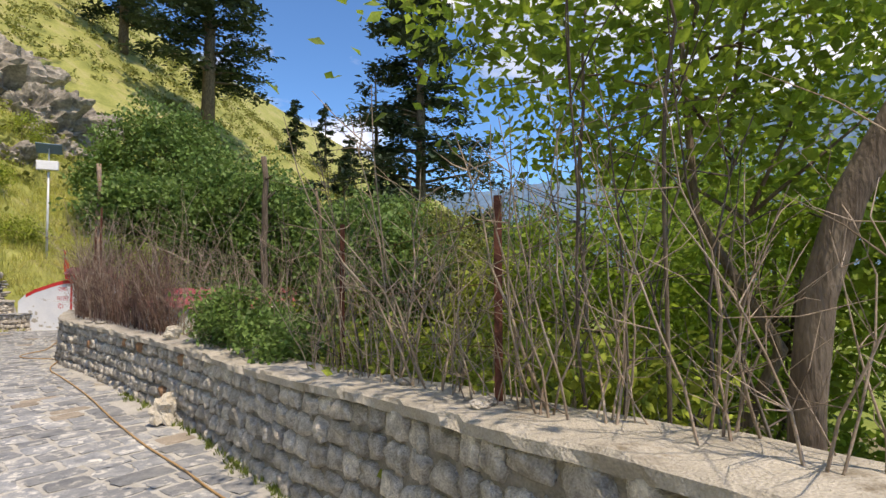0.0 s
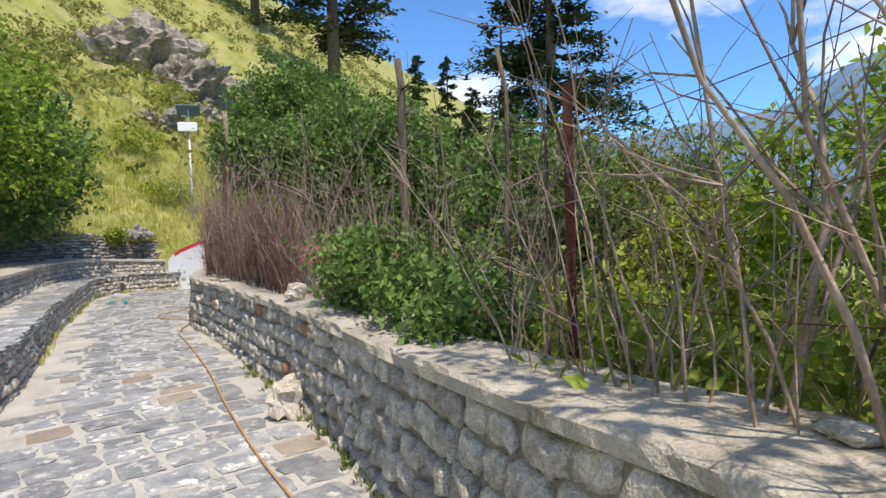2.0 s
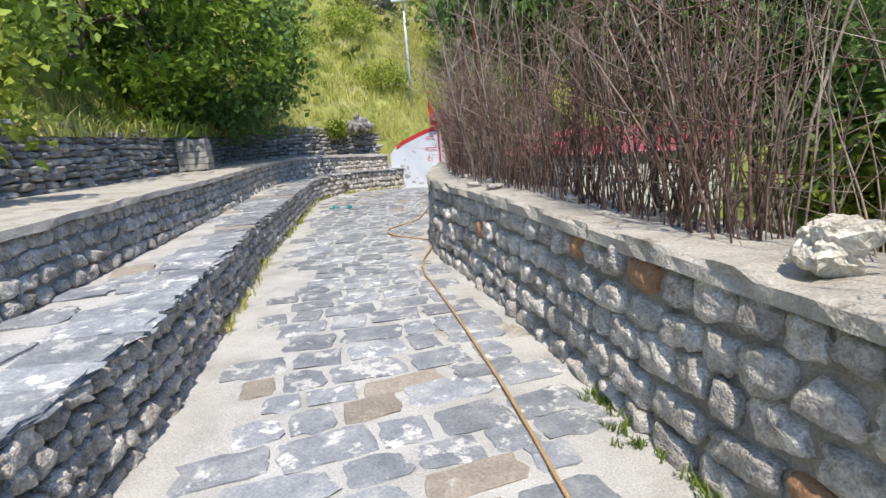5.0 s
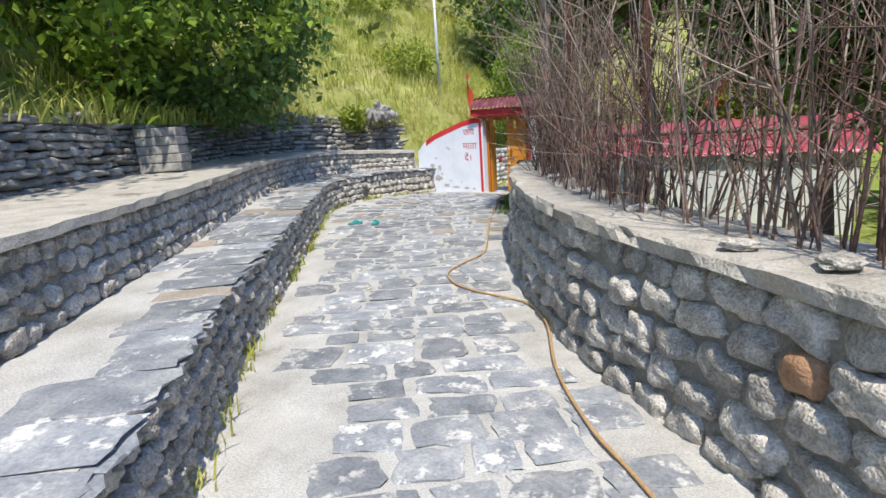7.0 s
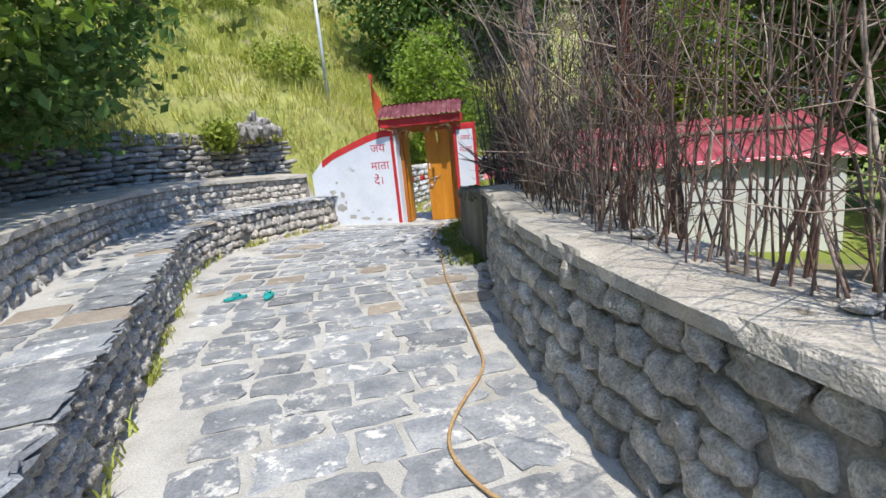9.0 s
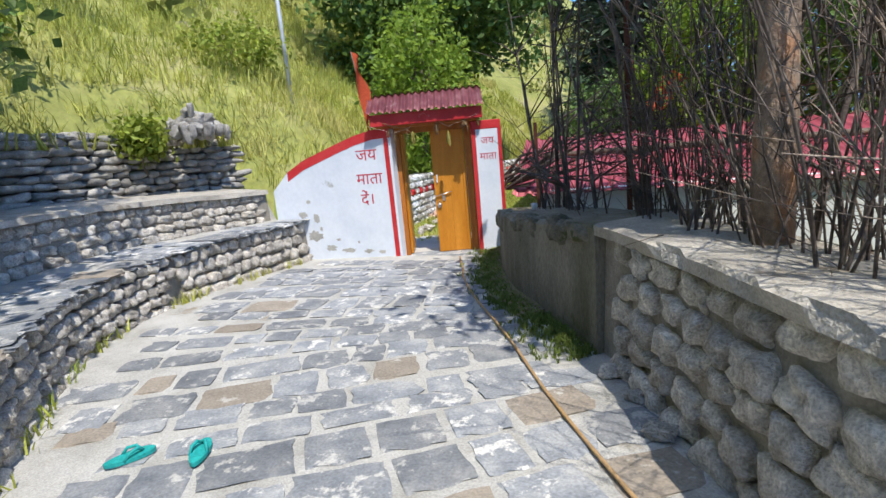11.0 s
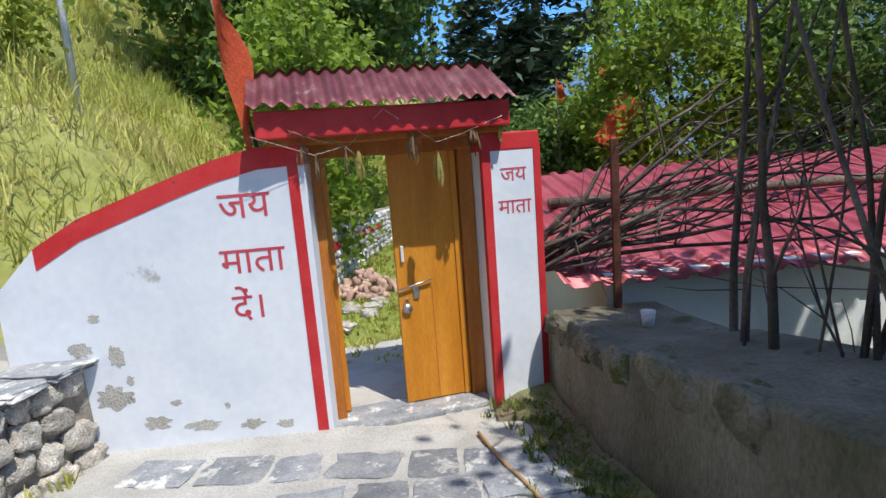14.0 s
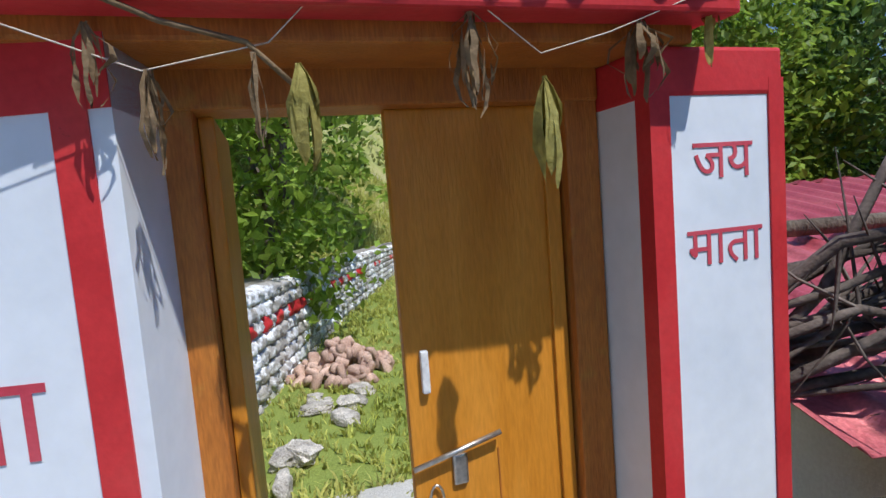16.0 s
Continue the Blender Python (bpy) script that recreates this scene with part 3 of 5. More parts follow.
strip(RIGHT, s_render, s_end, 1, [(0.02, lambda x, y: gz(x, y) - 0.25), (0.0, lambda x, y: wall_top(x, y) - 0.03), (-0.03, wall_top), (-0.8, wall_top), (-0.85, lambda x, y: gz(x, y) - 0.9)], "render_coat", "render_grey", wall_rendered, 0.15, 0.02)
strip(RIGHT, s_end - 3.6, s_end, 1, [(0.0, lambda x, y: gz(x, y) - 0.1), (0.02, lambda x, y: gz(x, y) + 0.05), (0.26, lambda x, y: gz(x, y) + 0.02), (0.46, lambda x, y: gz(x, y) - 0.06)], "soil_edge", "soil", wall_rendered, 0.12, 0.03)

# stepped bench and the retaining wall behind it
bench_top = lambda x, y: gz(x, y) + bench_h(x, y)
upper_top = lambda x, y: gz(x, y) + upper_h(x, y)
bench = thing("wall_bench", "stepped stone bench along the lane with slate top", "wall", kind="structure")
strip(BENCH, 0, BENCH.length, 1, [(0.05, lambda x, y: gz(x, y) - 0.25), (0.07, lambda x, y: bench_top(x, y) - 0.045), (1.2, lambda x, y: bench_top(x, y) - 0.045), (1.2, lambda x, y: gz(x, y) - 0.25)], "bench_core", "mortar", bench)
strip(BENCH, 0, BENCH.length, 1, [(0.02, lambda x, y: bench_top(x, y) - 0.045), (0.04, bench_top), (1.2, bench_top), (1.2, lambda x, y: bench_top(x, y) - 0.045)], "bench_bed", "cement", bench, 0.2, 0.015)
wall_upper = thing("wall_upper", "retaining wall of grey stones with cement coping", "wall", kind="structure")
strip(UPPER, 0, UPPER.length, 1, [(0.0, lambda x, y: gz(x, y)), (0.06, lambda x, y: upper_top(x, y) - 0.06), (0.5, lambda x, y: upper_top(x, y) - 0.06), (0.5, lambda x, y: gz(x, y))], "wall_core", "mortar", wall_upper)
strip(UPPER, 0, UPPER.length, 1, [(-0.01, lambda x, y: upper_top(x, y) - 0.065), (0.0, upper_top), (1.75, lambda x, y: upper_top(x, y) + 0.05), (1.75, lambda x, y: upper_top(x, y) - 0.2)], "terrace_slab", "cap", wall_upper, 0.2, 0.02)


# ---------- gate ----------
GA = radians(19.4)
GATE = Matrix.Translation((-14.69, 19.225, 0.60)) @ Matrix.Rotation(GA, 4, "Z")
OPEN_W, PIER_W, THICK = 1.19, 0.42, 0.36


def gate_part(name, geo, mat, parent, label="", smooth=False):
    if isinstance(geo, tuple):
        geo = ([GATE @ Vector(v) for v in geo[0]], geo[1])
    else:
        geo.transform(GATE)
    return part(name, geo, mat, parent, label, smooth)


def prism(outline, y0, y1):
    """Outline in x and z, drawn out from y0 to y1."""
    bm = bmesh.new()
    a = [bm.verts.new((x, y0, z)) for x, z in outline]
    b = [bm.verts.new((x, y1, z)) for x, z in outline]
    bm.faces.new(a)
    bm.faces.new(b[::-1])
    for i in range(len(a)):
        j = (i + 1) % len(a)
        bm.faces.new((a[j], a[i], b[i], b[j]))
    bmesh.ops.recalc_face_normals(bm, faces=bm.faces[:])
    return bm


WING = Matrix.Rotation(radians(9) - GA, 4, "Z")     # the long wing wall stands squarer to the lane


def wing_part(name, bm, mat, parent, label=""):
    bm.transform(WING)
    return gate_part(name, bm, mat, parent, label)


gate_wall = thing("wall_gate", "whitewashed gate wall with red painted borders", "wall", kind="structure")
top = [(-1.95, 1.18), (-1.68, 1.45), (-1.40, 1.61), (-1.12, 1.71), (-0.84, 1.81), (-0.55, 1.905), (-0.28, 1.965), (0.012, 1.975)]
wing_part("wing_wall", prism([(0.012, -0.2), *top[::-1], (-1.95, -0.2)], 0, THICK), "white", gate_wall)
low = [(x, z - 0.135) for x, z in top[1:]]
wing_part("red_border", prism([*top[:0:-1], *low], -0.004, THICK + 0.004), "red", gate_wall, "red painted border along the sloping top")
wing_part("red_border", prism([(-0.02, 0.0), (-0.03, 1.9), (-0.095, 1.9), (-0.09, 0.0)], -0.006, 0.03), "red", gate_wall, "red painted stripe beside the doorway")
X1 = OPEN_W
def blob(cx, cz, rx, rz, seed):
    """An uneven closed outline round a point of the wall's face."""
    return [(cx + rx * math.cos(a) * k, cz + rz * math.sin(a) * k) for a, k in
            ((j * math.tau / 40, 1 + 0.65 * noise.noise(Vector((math.cos(j * math.tau / 40) * 2.4, math.sin(j * math.tau / 40) * 2.4, seed))) + 0.14 * noise.noise(Vector((j * 1.7, seed, 0)))) for j in range(40))]


for i, (cx, cz, rx, rz) in enumerate(((-1.52, 0.78, 0.10, 0.07), (-1.40, 0.98, 0.05, 0.04), (-1.30, 0.72, 0.06, 0.10), (-1.36, 0.45, 0.14, 0.10), (-1.24, 0.55, 0.03, 0.045), (-1.12, 0.24, 0.13, 0.06), (-0.82, 0.20, 0.15, 0.05), (-0.52, 0.17, 0.10, 0.045), (-1.25, 0.42, 0.035, 0.03), (-0.98, 0.37, 0.05, 0.025), (-0.30, 0.15, 0.07, 0.04), (-0.66, 0.32, 0.025, 0.03))):
    wing_part("peeled_patch", prism(blob(cx, cz, rx * 0.7, rz * 0.7, i * 3.7), -0.0025, 0.02), "cement", gate_wall, "bare grey cement where the whitewash has peeled")
gate_part("pier", box((X1, 0, -0.3), (X1 + PIER_W, THICK, 1.94)), "white", gate_wall)
gate_part("red_border", box((X1 - 0.004, -0.005, 1.835), (X1 + PIER_W + 0.004, THICK + 0.004, 1.96), 0.012), "red", gate_wall)
gate_part("red_border", box((X1 - 0.005, -0.006, 0.0), (X1 + 0.055, 0.05, 1.88)), "red", gate_wall)
gate_part("red_border", box((X1 + PIER_W - 0.045, -0.006, 0.1), (X1 + PIER_W + 0.006, THICK, 1.88)), "red", gate_wall)

door = thing("gate_door", "ochre varnished wooden gate with one leaf closed and one open", "gate")
gate_part("door_frame", box((0.014, 0.22, -0.1), (0.12, 0.35, 1.93), 0.008), "frame", door)
gate_part("door_frame", box((X1 - 0.11, 0.22, -0.1), (X1 - 0.004, 0.35, 1.93), 0.008), "frame", door)
gate_part("lintel", box((0.014, 0.21, 1.87), (X1 - 0.006, 0.355, 1.98), 0.008), "frame", door)
leaf = gate_part("door_leaf", box((0.575, 0.265, 0.03), (X1 - 0.115, 0.305, 1.87), 0.006), "door", door, "closed ochre leaf with vertical seam")
gate_part("seam", box((0.825, 0.2625, 0.03), (0.829, 0.265, 0.90)), "frame", leaf)
gate_part("edge_strip", box((1.025, 0.252, 0.03), (1.07, 0.265, 1.868), 0.004), "door", leaf)
gate_part("bolt", tuple(tube([(0.57, 0.245, 0.895), (0.83, 0.242, 0.955)], 0.008, 8)), "steel", leaf, "long steel slide bolt", True)
gate_part("hasp", box((0.685, 0.252, 0.82), (0.73, 0.266, 0.91), 0.008), "steel", leaf)
gate_part("handle", box((0.615, 0.245, 1.10), (0.638, 0.264, 1.22), 0.006), "plastic", leaf, "worn pull handle")
lock = gate_part("padlock_body", tuple(tube([(0.632, 0.242, 0.755), (0.632, 0.266, 0.755)], [0.036, 0.036], 16)), "steel", leaf, "round padlock", True)
gate_part("shackle", tuple(tube([(0.632 + 0.02 * math.cos(a), 0.254, 0.785 + 0.05 * math.sin(a)) for a in [math.pi * i / 8 for i in range(9)]], 0.004, 6)), "steel", lock, smooth=True)
opened = gate_part("door_leaf", box((0.122, 0.31, 0.03), (0.16, 0.80, 1.87), 0.006), "door", door, "open leaf swung inwards")
gate_part("threshold", box((0.02, 0.06, -0.2), (X1 - 0.006, 0.40, 0.022), 0.02), "slate", gate_wall, "stone threshold")

canopy = thing("gate_canopy", "small canopy with corrugated maroon tin and red fascia over the gate", "canopy")
CAN = GATE @ Matrix.Translation((0, 0, -0.06)) @ Matrix.Rotation(radians(-1), 4, "Z")


def can_part(name, geo, mat, parent, label="", smooth=False):
    if isinstance(geo, tuple):
        geo = ([CAN @ Vector(v) for v in geo[0]], geo[1])
    else:
        geo.transform(CAN)
    return part(name, geo, mat, parent, label, smooth)


can_part("fascia", box((-0.25, -0.10, 2.06), (1.36, 0.0, 2.225), 0.01), "red", canopy, "red painted beam with dark stains")
can_part("beam", box((-0.2, 0.0, 2.02), (1.31, 0.42, 2.16), 0.01), "frame", canopy)
can_part("end_board", box((-0.25, 0.0, 2.07), (-0.21, 0.5, 2.22), 0.005), "red", canopy)
can_part("end_board", box((1.32, 0.0, 2.07), (1.36, 0.5, 2.22), 0.005), "red", canopy)


rib = lambda c: min(1.0, max(0.0, (c - 0.25) * 2.2)) * 2 - 1


def corrugated(x0, x1, y0, y1, z0, z1, pitch, amp, thick=0.004, wob=0.0, ribbed=False):
    """A sheet with waves across x, rising from (y0, z0) to (y1, z1)."""
    n = int((x1 - x0) / pitch * 12)
    vs, fs = [], []
    for lay in (0, -thick):
        for j in range(5):
            t = j / 4
            for i in range(n + 1):
                x = x0 + (x1 - x0) * i / n
                w = wob * noise.noise(Vector((x * 3, t * 2, 1.0)))
                vs.append((x, y0 + (y1 - y0) * t + (w if j == 0 else 0), z0 + (z1 - z0) * t + amp * (rib(math.cos(2 * math.pi * (x - x0) / pitch)) if ribbed else math.cos(2 * math.pi * (x - x0) / pitch)) + lay + w))
    k = n + 1
    for lay in (0, 1):
        o = lay * 5 * k
        for j in range(4):
            for i in range(n):
                a = o + j * k + i
                f = (a, a + 1, a + k + 1, a + k)
                fs.append(f if lay == 0 else f[::-1])
    for i in range(n):
        fs.append((i + 1, i, 5 * k + i, 5 * k + i + 1))
    return vs, fs


can_part("tin_sheet", corrugated(-0.28, 1.38, -0.17, 0.30, 2.245, 2.50, 0.10, 0.016, wob=0.03), "maroon_tin", canopy, "faded corrugated maroon tin", True)
can_part("tin_sheet", corrugated(-0.28, 1.38, 0.62, 0.28, 2.37, 2.52, 0.10, 0.016, wob=0.02), "maroon_tin", canopy, "", True)


def lettering(text, size, at_x, at_z, m, thick=0.006, parent=None, shear=0.0):
    cu = bpy.data.curves.new("lettering", "FONT")
    cu.body, cu.size, cu.extrude, cu.offset, cu.shear = text, size, 0.0006, 0.002 * size, shear
    cu.align_x = "CENTER"
    ob = new("lettering", cu)
    bpy.context.view_layer.update()
    me = bpy.data.meshes.new_from_object(ob.evaluated_get(bpy.context.evaluated_depsgraph_get()))
    bpy.data.objects.remove(ob)
    me.transform(m @ Matrix.Translation((at_x, -0.002, at_z)) @ Matrix.Rotation(math.pi / 2, 4, "X"))
    me.materials.clear()
    me.materials.append(M["letter"])
    o = new("lettering", me)
    o.parent = parent
    return o


words = ["\u091c\u092f", "\u092e\u093e\u0924\u093e", "\u0926\u0947\u0902\u0964"]
WM = GATE @ WING
for t, x, z in zip(words, (-0.385, -0.375, -0.43), (1.54, 1.19, 0.89)):
    lettering(t, 0.24, x, z, WM, parent=gate_wall)
for t, z in zip(words[:2], (1.625, 1.40)):
    lettering(t, 0.145, X1 + 0.22, z, GATE, parent=gate_wall)

# ---------- building with the red tin roof ----------
house = thing("tin_roofed_building", "low white building with a sunlit red corrugated tin roof", "building")
HM = Matrix.Translation((-13.04, 19.69, 0.0)) @ Matrix.Rotation(radians(8), 4, "Z")


def house_part(name, geo, mat, label="", smooth=False, m=HM):
    if isinstance(geo, tuple):
        geo = ([m @ Vector(v) for v in geo[0]], geo[1])
    else:
        geo.transform(m)
    return part(name, geo, mat, house, label, smooth)


house_part("wall", box((0.35, 0.14, -1.6), (6.2, 0.34, 1.47)), "house_wall", "pale washed front wall")
house_part("wall", box((6.0, 0.34, -1.6), (6.2, 6.6, 1.46)), "house_wall")
house_part("wall", box((0.35, 0.34, -1.6), (0.5, 6.6, 1.46)), "house_wall")
house_part("wall", box((0.5, 6.45, -1.6), (6.0, 6.6, 1.46)), "house_wall")
house_part("roof", corrugated(0.0, 6.5, 0.0, 3.7, 1.45, 2.12, 0.24, 0.02, ribbed=True), "pink_tin", "red corrugated tin", True)
house_part("roof", corrugated(0.0, 6.5, 7.2, 3.68, 1.45, 2.13, 0.24, 0.02, ribbed=True), "pink_tin", "", True)
house_part("gable", prism([(0, 1.4), (6.9, 1.4), (3.5, 2.06)], 6.05, 6.2), "house_wall", m=HM @ Matrix.Rotation(math.pi / 2, 4, "Z") @ Matrix.Diagonal((1, -1, 1, 1)))
house_part("roof_batten", tuple(tube([(0.4, 1.9, 1.87), (3.5, 1.75, 1.88), (6.4, 1.8, 1.86)], 0.055, 7)), "bark", "weathered log lying across the tin", True)

# ---------- lane ----------
def lie(x, y, f=gz):
    """Turns a slab so that it lies on the slope of the lane."""
    e = 0.15
    n = Vector((-(f(x + e, y) - f(x - e, y)) / (2 * e), -(f(x, y + e) - f(x, y - e)) / (2 * e), 1)).normalized()
    return Vector((0, 0, 1)).rotation_difference(n).to_matrix().to_4x4()


pavement = thing("pavement", "lane paved with grey slate flagstones in pale cement", "paving", kind="structure")
vs, fs = [], []
n = 300
for i in range(n + 1):
    s = (CENTRE.length - 16) * i / n
    x, y, z = CENTRE.at(s)
    d = CENTRE.along(s)
    nr = np.array([d[1], -d[0]])
    for k in range(33):
        o = -3.6 + 7.2 * k / 32
        vs.append((x + nr[0] * o, y + nr[1] * o, 0))
for i in range(n):
    for k in range(32):
        a = i * 33 + k
        fs.append((a, a + 1, a + 34, a + 33))
P = np.array(vs)
dr, db = -RIGHT.side(P[:, 0], P[:, 1])[0], BENCH.side(P[:, 0], P[:, 1])[0]
keep = (dr < 0.25) & (db < 0.25) & (P[:, 1] < 19.35)
gzs = ground_z(P[:, 0], P[:, 1])
vs = [(a[0], a[1], g - 0.003 + 0.003 * noise.fractal(Vector((a[0], a[1], 0)) * 1.5, 1.0, 2.0, 4)) for a, g in zip(P, gzs)]
fs = [f for f in fs if all(keep[i] for i in f)]
part("cement_bed", (vs, fs), "cement", pavement, "pale cement bedding")
joined, singles = Heap(), []
s = 1.0
while s < CENTRE.length - 20.7:
    depth = rnd(0.22, 0.40)
    mid = s + depth / 2
    d = CENTRE.along(mid)
    nr = np.array([d[1], -d[0]])
    c = CENTRE.at(mid)
    o = -2.9 + rnd(0, 0.3)
    tilt = rnd(-0.05, 0.05)
    while o < 2.6:
        w = rnd(0.24, 0.58)
        q = o + w / 2
        x, y = c[0] + nr[0] * q + d[0] * q * tilt, c[1] + nr[1] * q + d[1] * q * tilt
        o += w + rnd(0.0, 0.035)
        r0, b0 = -RIGHT.side(np.array([x]), np.array([y]))[0][0], BENCH.side(np.array([x]), np.array([y]))[0][0]
        # cement is left bare along the bench and in patches
        bare = 0.36 + 0.28 * noise.noise(Vector((x * 0.5, y * 0.5, 3)))
        if r0 > -0.2 or b0 > -bare or y > 19.0 or noise.noise(Vector((x * 0.9, y * 0.9, 8))) > 0.8:
            continue
        m = Matrix.Translation((x, y, gz(x, y) - 0.0145 + rnd(-0.0015, 0.0015))) @ lie(x, y) @ Matrix.Rotation(math.atan2(nr[1], nr[0]) + rnd(-0.09, 0.09), 4, "Z") @ Matrix.Diagonal((w * rnd(0.88, 0.96), depth * rnd(0.86, 0.96), 0.045, 1))
        singles.append((m, y))
    s += depth + 0.012
count = 0
for m, y in singles:
    if (4.5 < y < 8.0 or 13.4 < y < 16.6) and count < 300:
        count += 1
        ob = new("flagstone", rng.choice(FLAG_B if rng.random() < 0.09 else FLAG))
        ob.parent = pavement
        ob.matrix_basis = m
    else:
        joined.add(*rng.choice(FLAG_L), m)
tagged(part("flagstones", joined.made(), "slate_far", pavement, smooth=False), kind="stuff")
# slabs on the bench
s = 8.0
joined = Heap()
while s < BENCH.length - 0.3:
    w = rnd(0.24, 0.42)
    d = BENCH.along(s + w / 2)
    nr = np.array([-d[1], d[0]])
    o = 0.0
    for q in (0, 1):
        ln = rnd(0.36, 0.6) if q == 0 else rnd(0.25, 0.45)
        p = BENCH.at(s + w / 2)[:2] + nr * (o + ln / 2 - 0.04)
        if q == 0 or rng.random() < 0.45:
            m = Matrix.Translation((*p, bench_top(*p) - 0.014)) @ lie(p[0], p[1]) @ Matrix.Rotation(math.atan2(d[1], d[0]) + rnd(-0.12, 0.12), 4, "Z") @ Matrix.Diagonal((w * 0.95, ln, 0.05, 1))
            if 14 < s < 27:
                ob = new("flagstone", rng.choice(FLAG_B if rng.random() < 0.1 else FLAG))
                ob.parent = bench
                ob.matrix_basis = m
            else:
                joined.add(*rng.choice(FLAG_L), m)
        o += ln + 0.03
    s += w
tagged(part("flagstones", joined.made(), "slate_far", bench, smooth=False), kind="stuff")
wall_stones(RIGHT, 1.0, s_render - 0.02, 1, lambda x, y: gz(x, y) - 0.06, lambda x, y: wall_top(x, y) - 0.075, 0.232, wall_right, (7.0, 19.5), proud=0.04)
wall_stones(BENCH, 1.0, BENCH.length - 2.6, -1, lambda x, y: gz(x, y) - 0.06, lambda x, y: bench_top(x, y) - 0.03, 0.15, bench, (15.0, 28.0), proud=0.05, depth=0.18, batter=0.03, rusty=0)
wall_stones(BENCH, BENCH.length - 2.6, BENCH.length - 0.02, -1, lambda x, y: gz(x, y) - 0.06, lambda x, y: bench_top(x, y) - 0.03, 0.17, bench, (15.0, 90.0), proud=0.022, depth=0.18, batter=0.03, rusty=0)
wall_stones(UPPER, 1.0, UPPER.length - 0.02, -1, lambda x, y: bench_top(x, y) - 0.02, lambda x, y: upper_top(x, y) - 0.06, 0.16, wall_upper, (18.0, 30.0), proud=0.022, depth=0.16, batter=0.06, rusty=0)

# stones showing through the broken upper edge of the rendered wall
edge_stones = [stone_mesh("stone", "mossy_stone", 90 + i, 4.5, 0.4, 4, 8) for i in range(4)]
s = s_render + 0.1
while s < s_end - 0.15:
    w = rnd(0.14, 0.34)
    if rng.random() < 0.8:
        x, y = RIGHT.at(s + w / 2)[:2]
        d = RIGHT.along(s + w / 2)
        o = rnd(-0.07, -0.045)
        ob = new("stone", rng.choice(edge_stones))
        ob.parent = wall_rendered
        ob.matrix_world = Matrix.Translation((x - d[1] * o, y + d[0] * o, wall_top(x, y) - rnd(0.05, 0.10))) @ Matrix.Rotation(math.atan2(d[1], d[0]) + rnd(-0.2, 0.2), 4, "Z") @ Matrix.Rotation(rnd(-0.2, 0.2), 4, "Y") @ Matrix.Diagonal((w, 0.18, rnd(0.11, 0.2), 1))
    s += w * rnd(0.9, 1.3)


# ---------- plants ----------
nrng = np.random.default_rng(11)


def unit(v):
    return v / np.maximum(np.linalg.norm(v, axis=1, keepdims=True), 1e-6)


def leaf_quads(c, size, up=0.35, long=1.5, flat=0.0):
    """Small folded leaves, five corners each, at the places c."""
    n = len(c)
    d = unit(nrng.normal(size=(n, 3)) * [1, 1, 1 - flat])
    nm = unit(nrng.normal(size=(n, 3)) * [1, 1, 1 - 0.5 * flat] + [0, 0, up * 3])
    a = unit(np.cross(nm, d))
    nm = np.cross(d, a)
    s = size * nrng.uniform(0.6, 1.35, (n, 1))
    tip, base = c + d * s * long * 0.5, c - d * s * long * 0.5
    l, r = c + a * s * 0.42 + nm * s * 0.14 - d * s * 0.1, c - a * s * 0.42 + nm * s * 0.14 - d * s * 0.1
    v = np.stack([base, l, tip, r], 1).reshape(-1, 3)
    o = np.arange(n) * 4
    f = np.concatenate([np.stack([o, o + 2, o + 1], 1), np.stack([o, o + 3, o + 2], 1)], 1).reshape(-1, 3)
    return v, f


def mesh_part(name, v, f, mat, parent=None, label=""):
    me = bpy.data.meshes.new(name)
    me.vertices.add(len(v))
    me.vertices.foreach_set("co", np.ascontiguousarray(v, dtype=np.float32).ravel())
    me.loops.add(f.size)
    me.loops.foreach_set("vertex_index", f.ravel().astype(np.int32))
    me.polygons.add(len(f))
    me.polygons.foreach_set("loop_start", (np.arange(len(f)) * f.shape[1]).astype(np.int32))
    me.update(calc_edges=True)
    me.materials.append(M[mat])
    ob = new(name, me)
    if parent:
        ob.parent = parent
    if label:
        ob["label"] = label
    return ob


def clumps(centre, radii, n, hollow=0.55):
    """Places of leaf clumps in an uneven ellipsoid, denser towards the outside."""
    d = unit(nrng.normal(size=(n, 3)))
    r = hollow + (1 - hollow) * nrng.random((n, 1)) ** 0.6
    bump = np.array([[1 + 0.34 * noise.fractal(Vector(q) * 1.7 + Vector(centre), 1.0, 2.0, 3)] for q in d])
    return np.array(centre) + d * r * bump * np.array(radii)


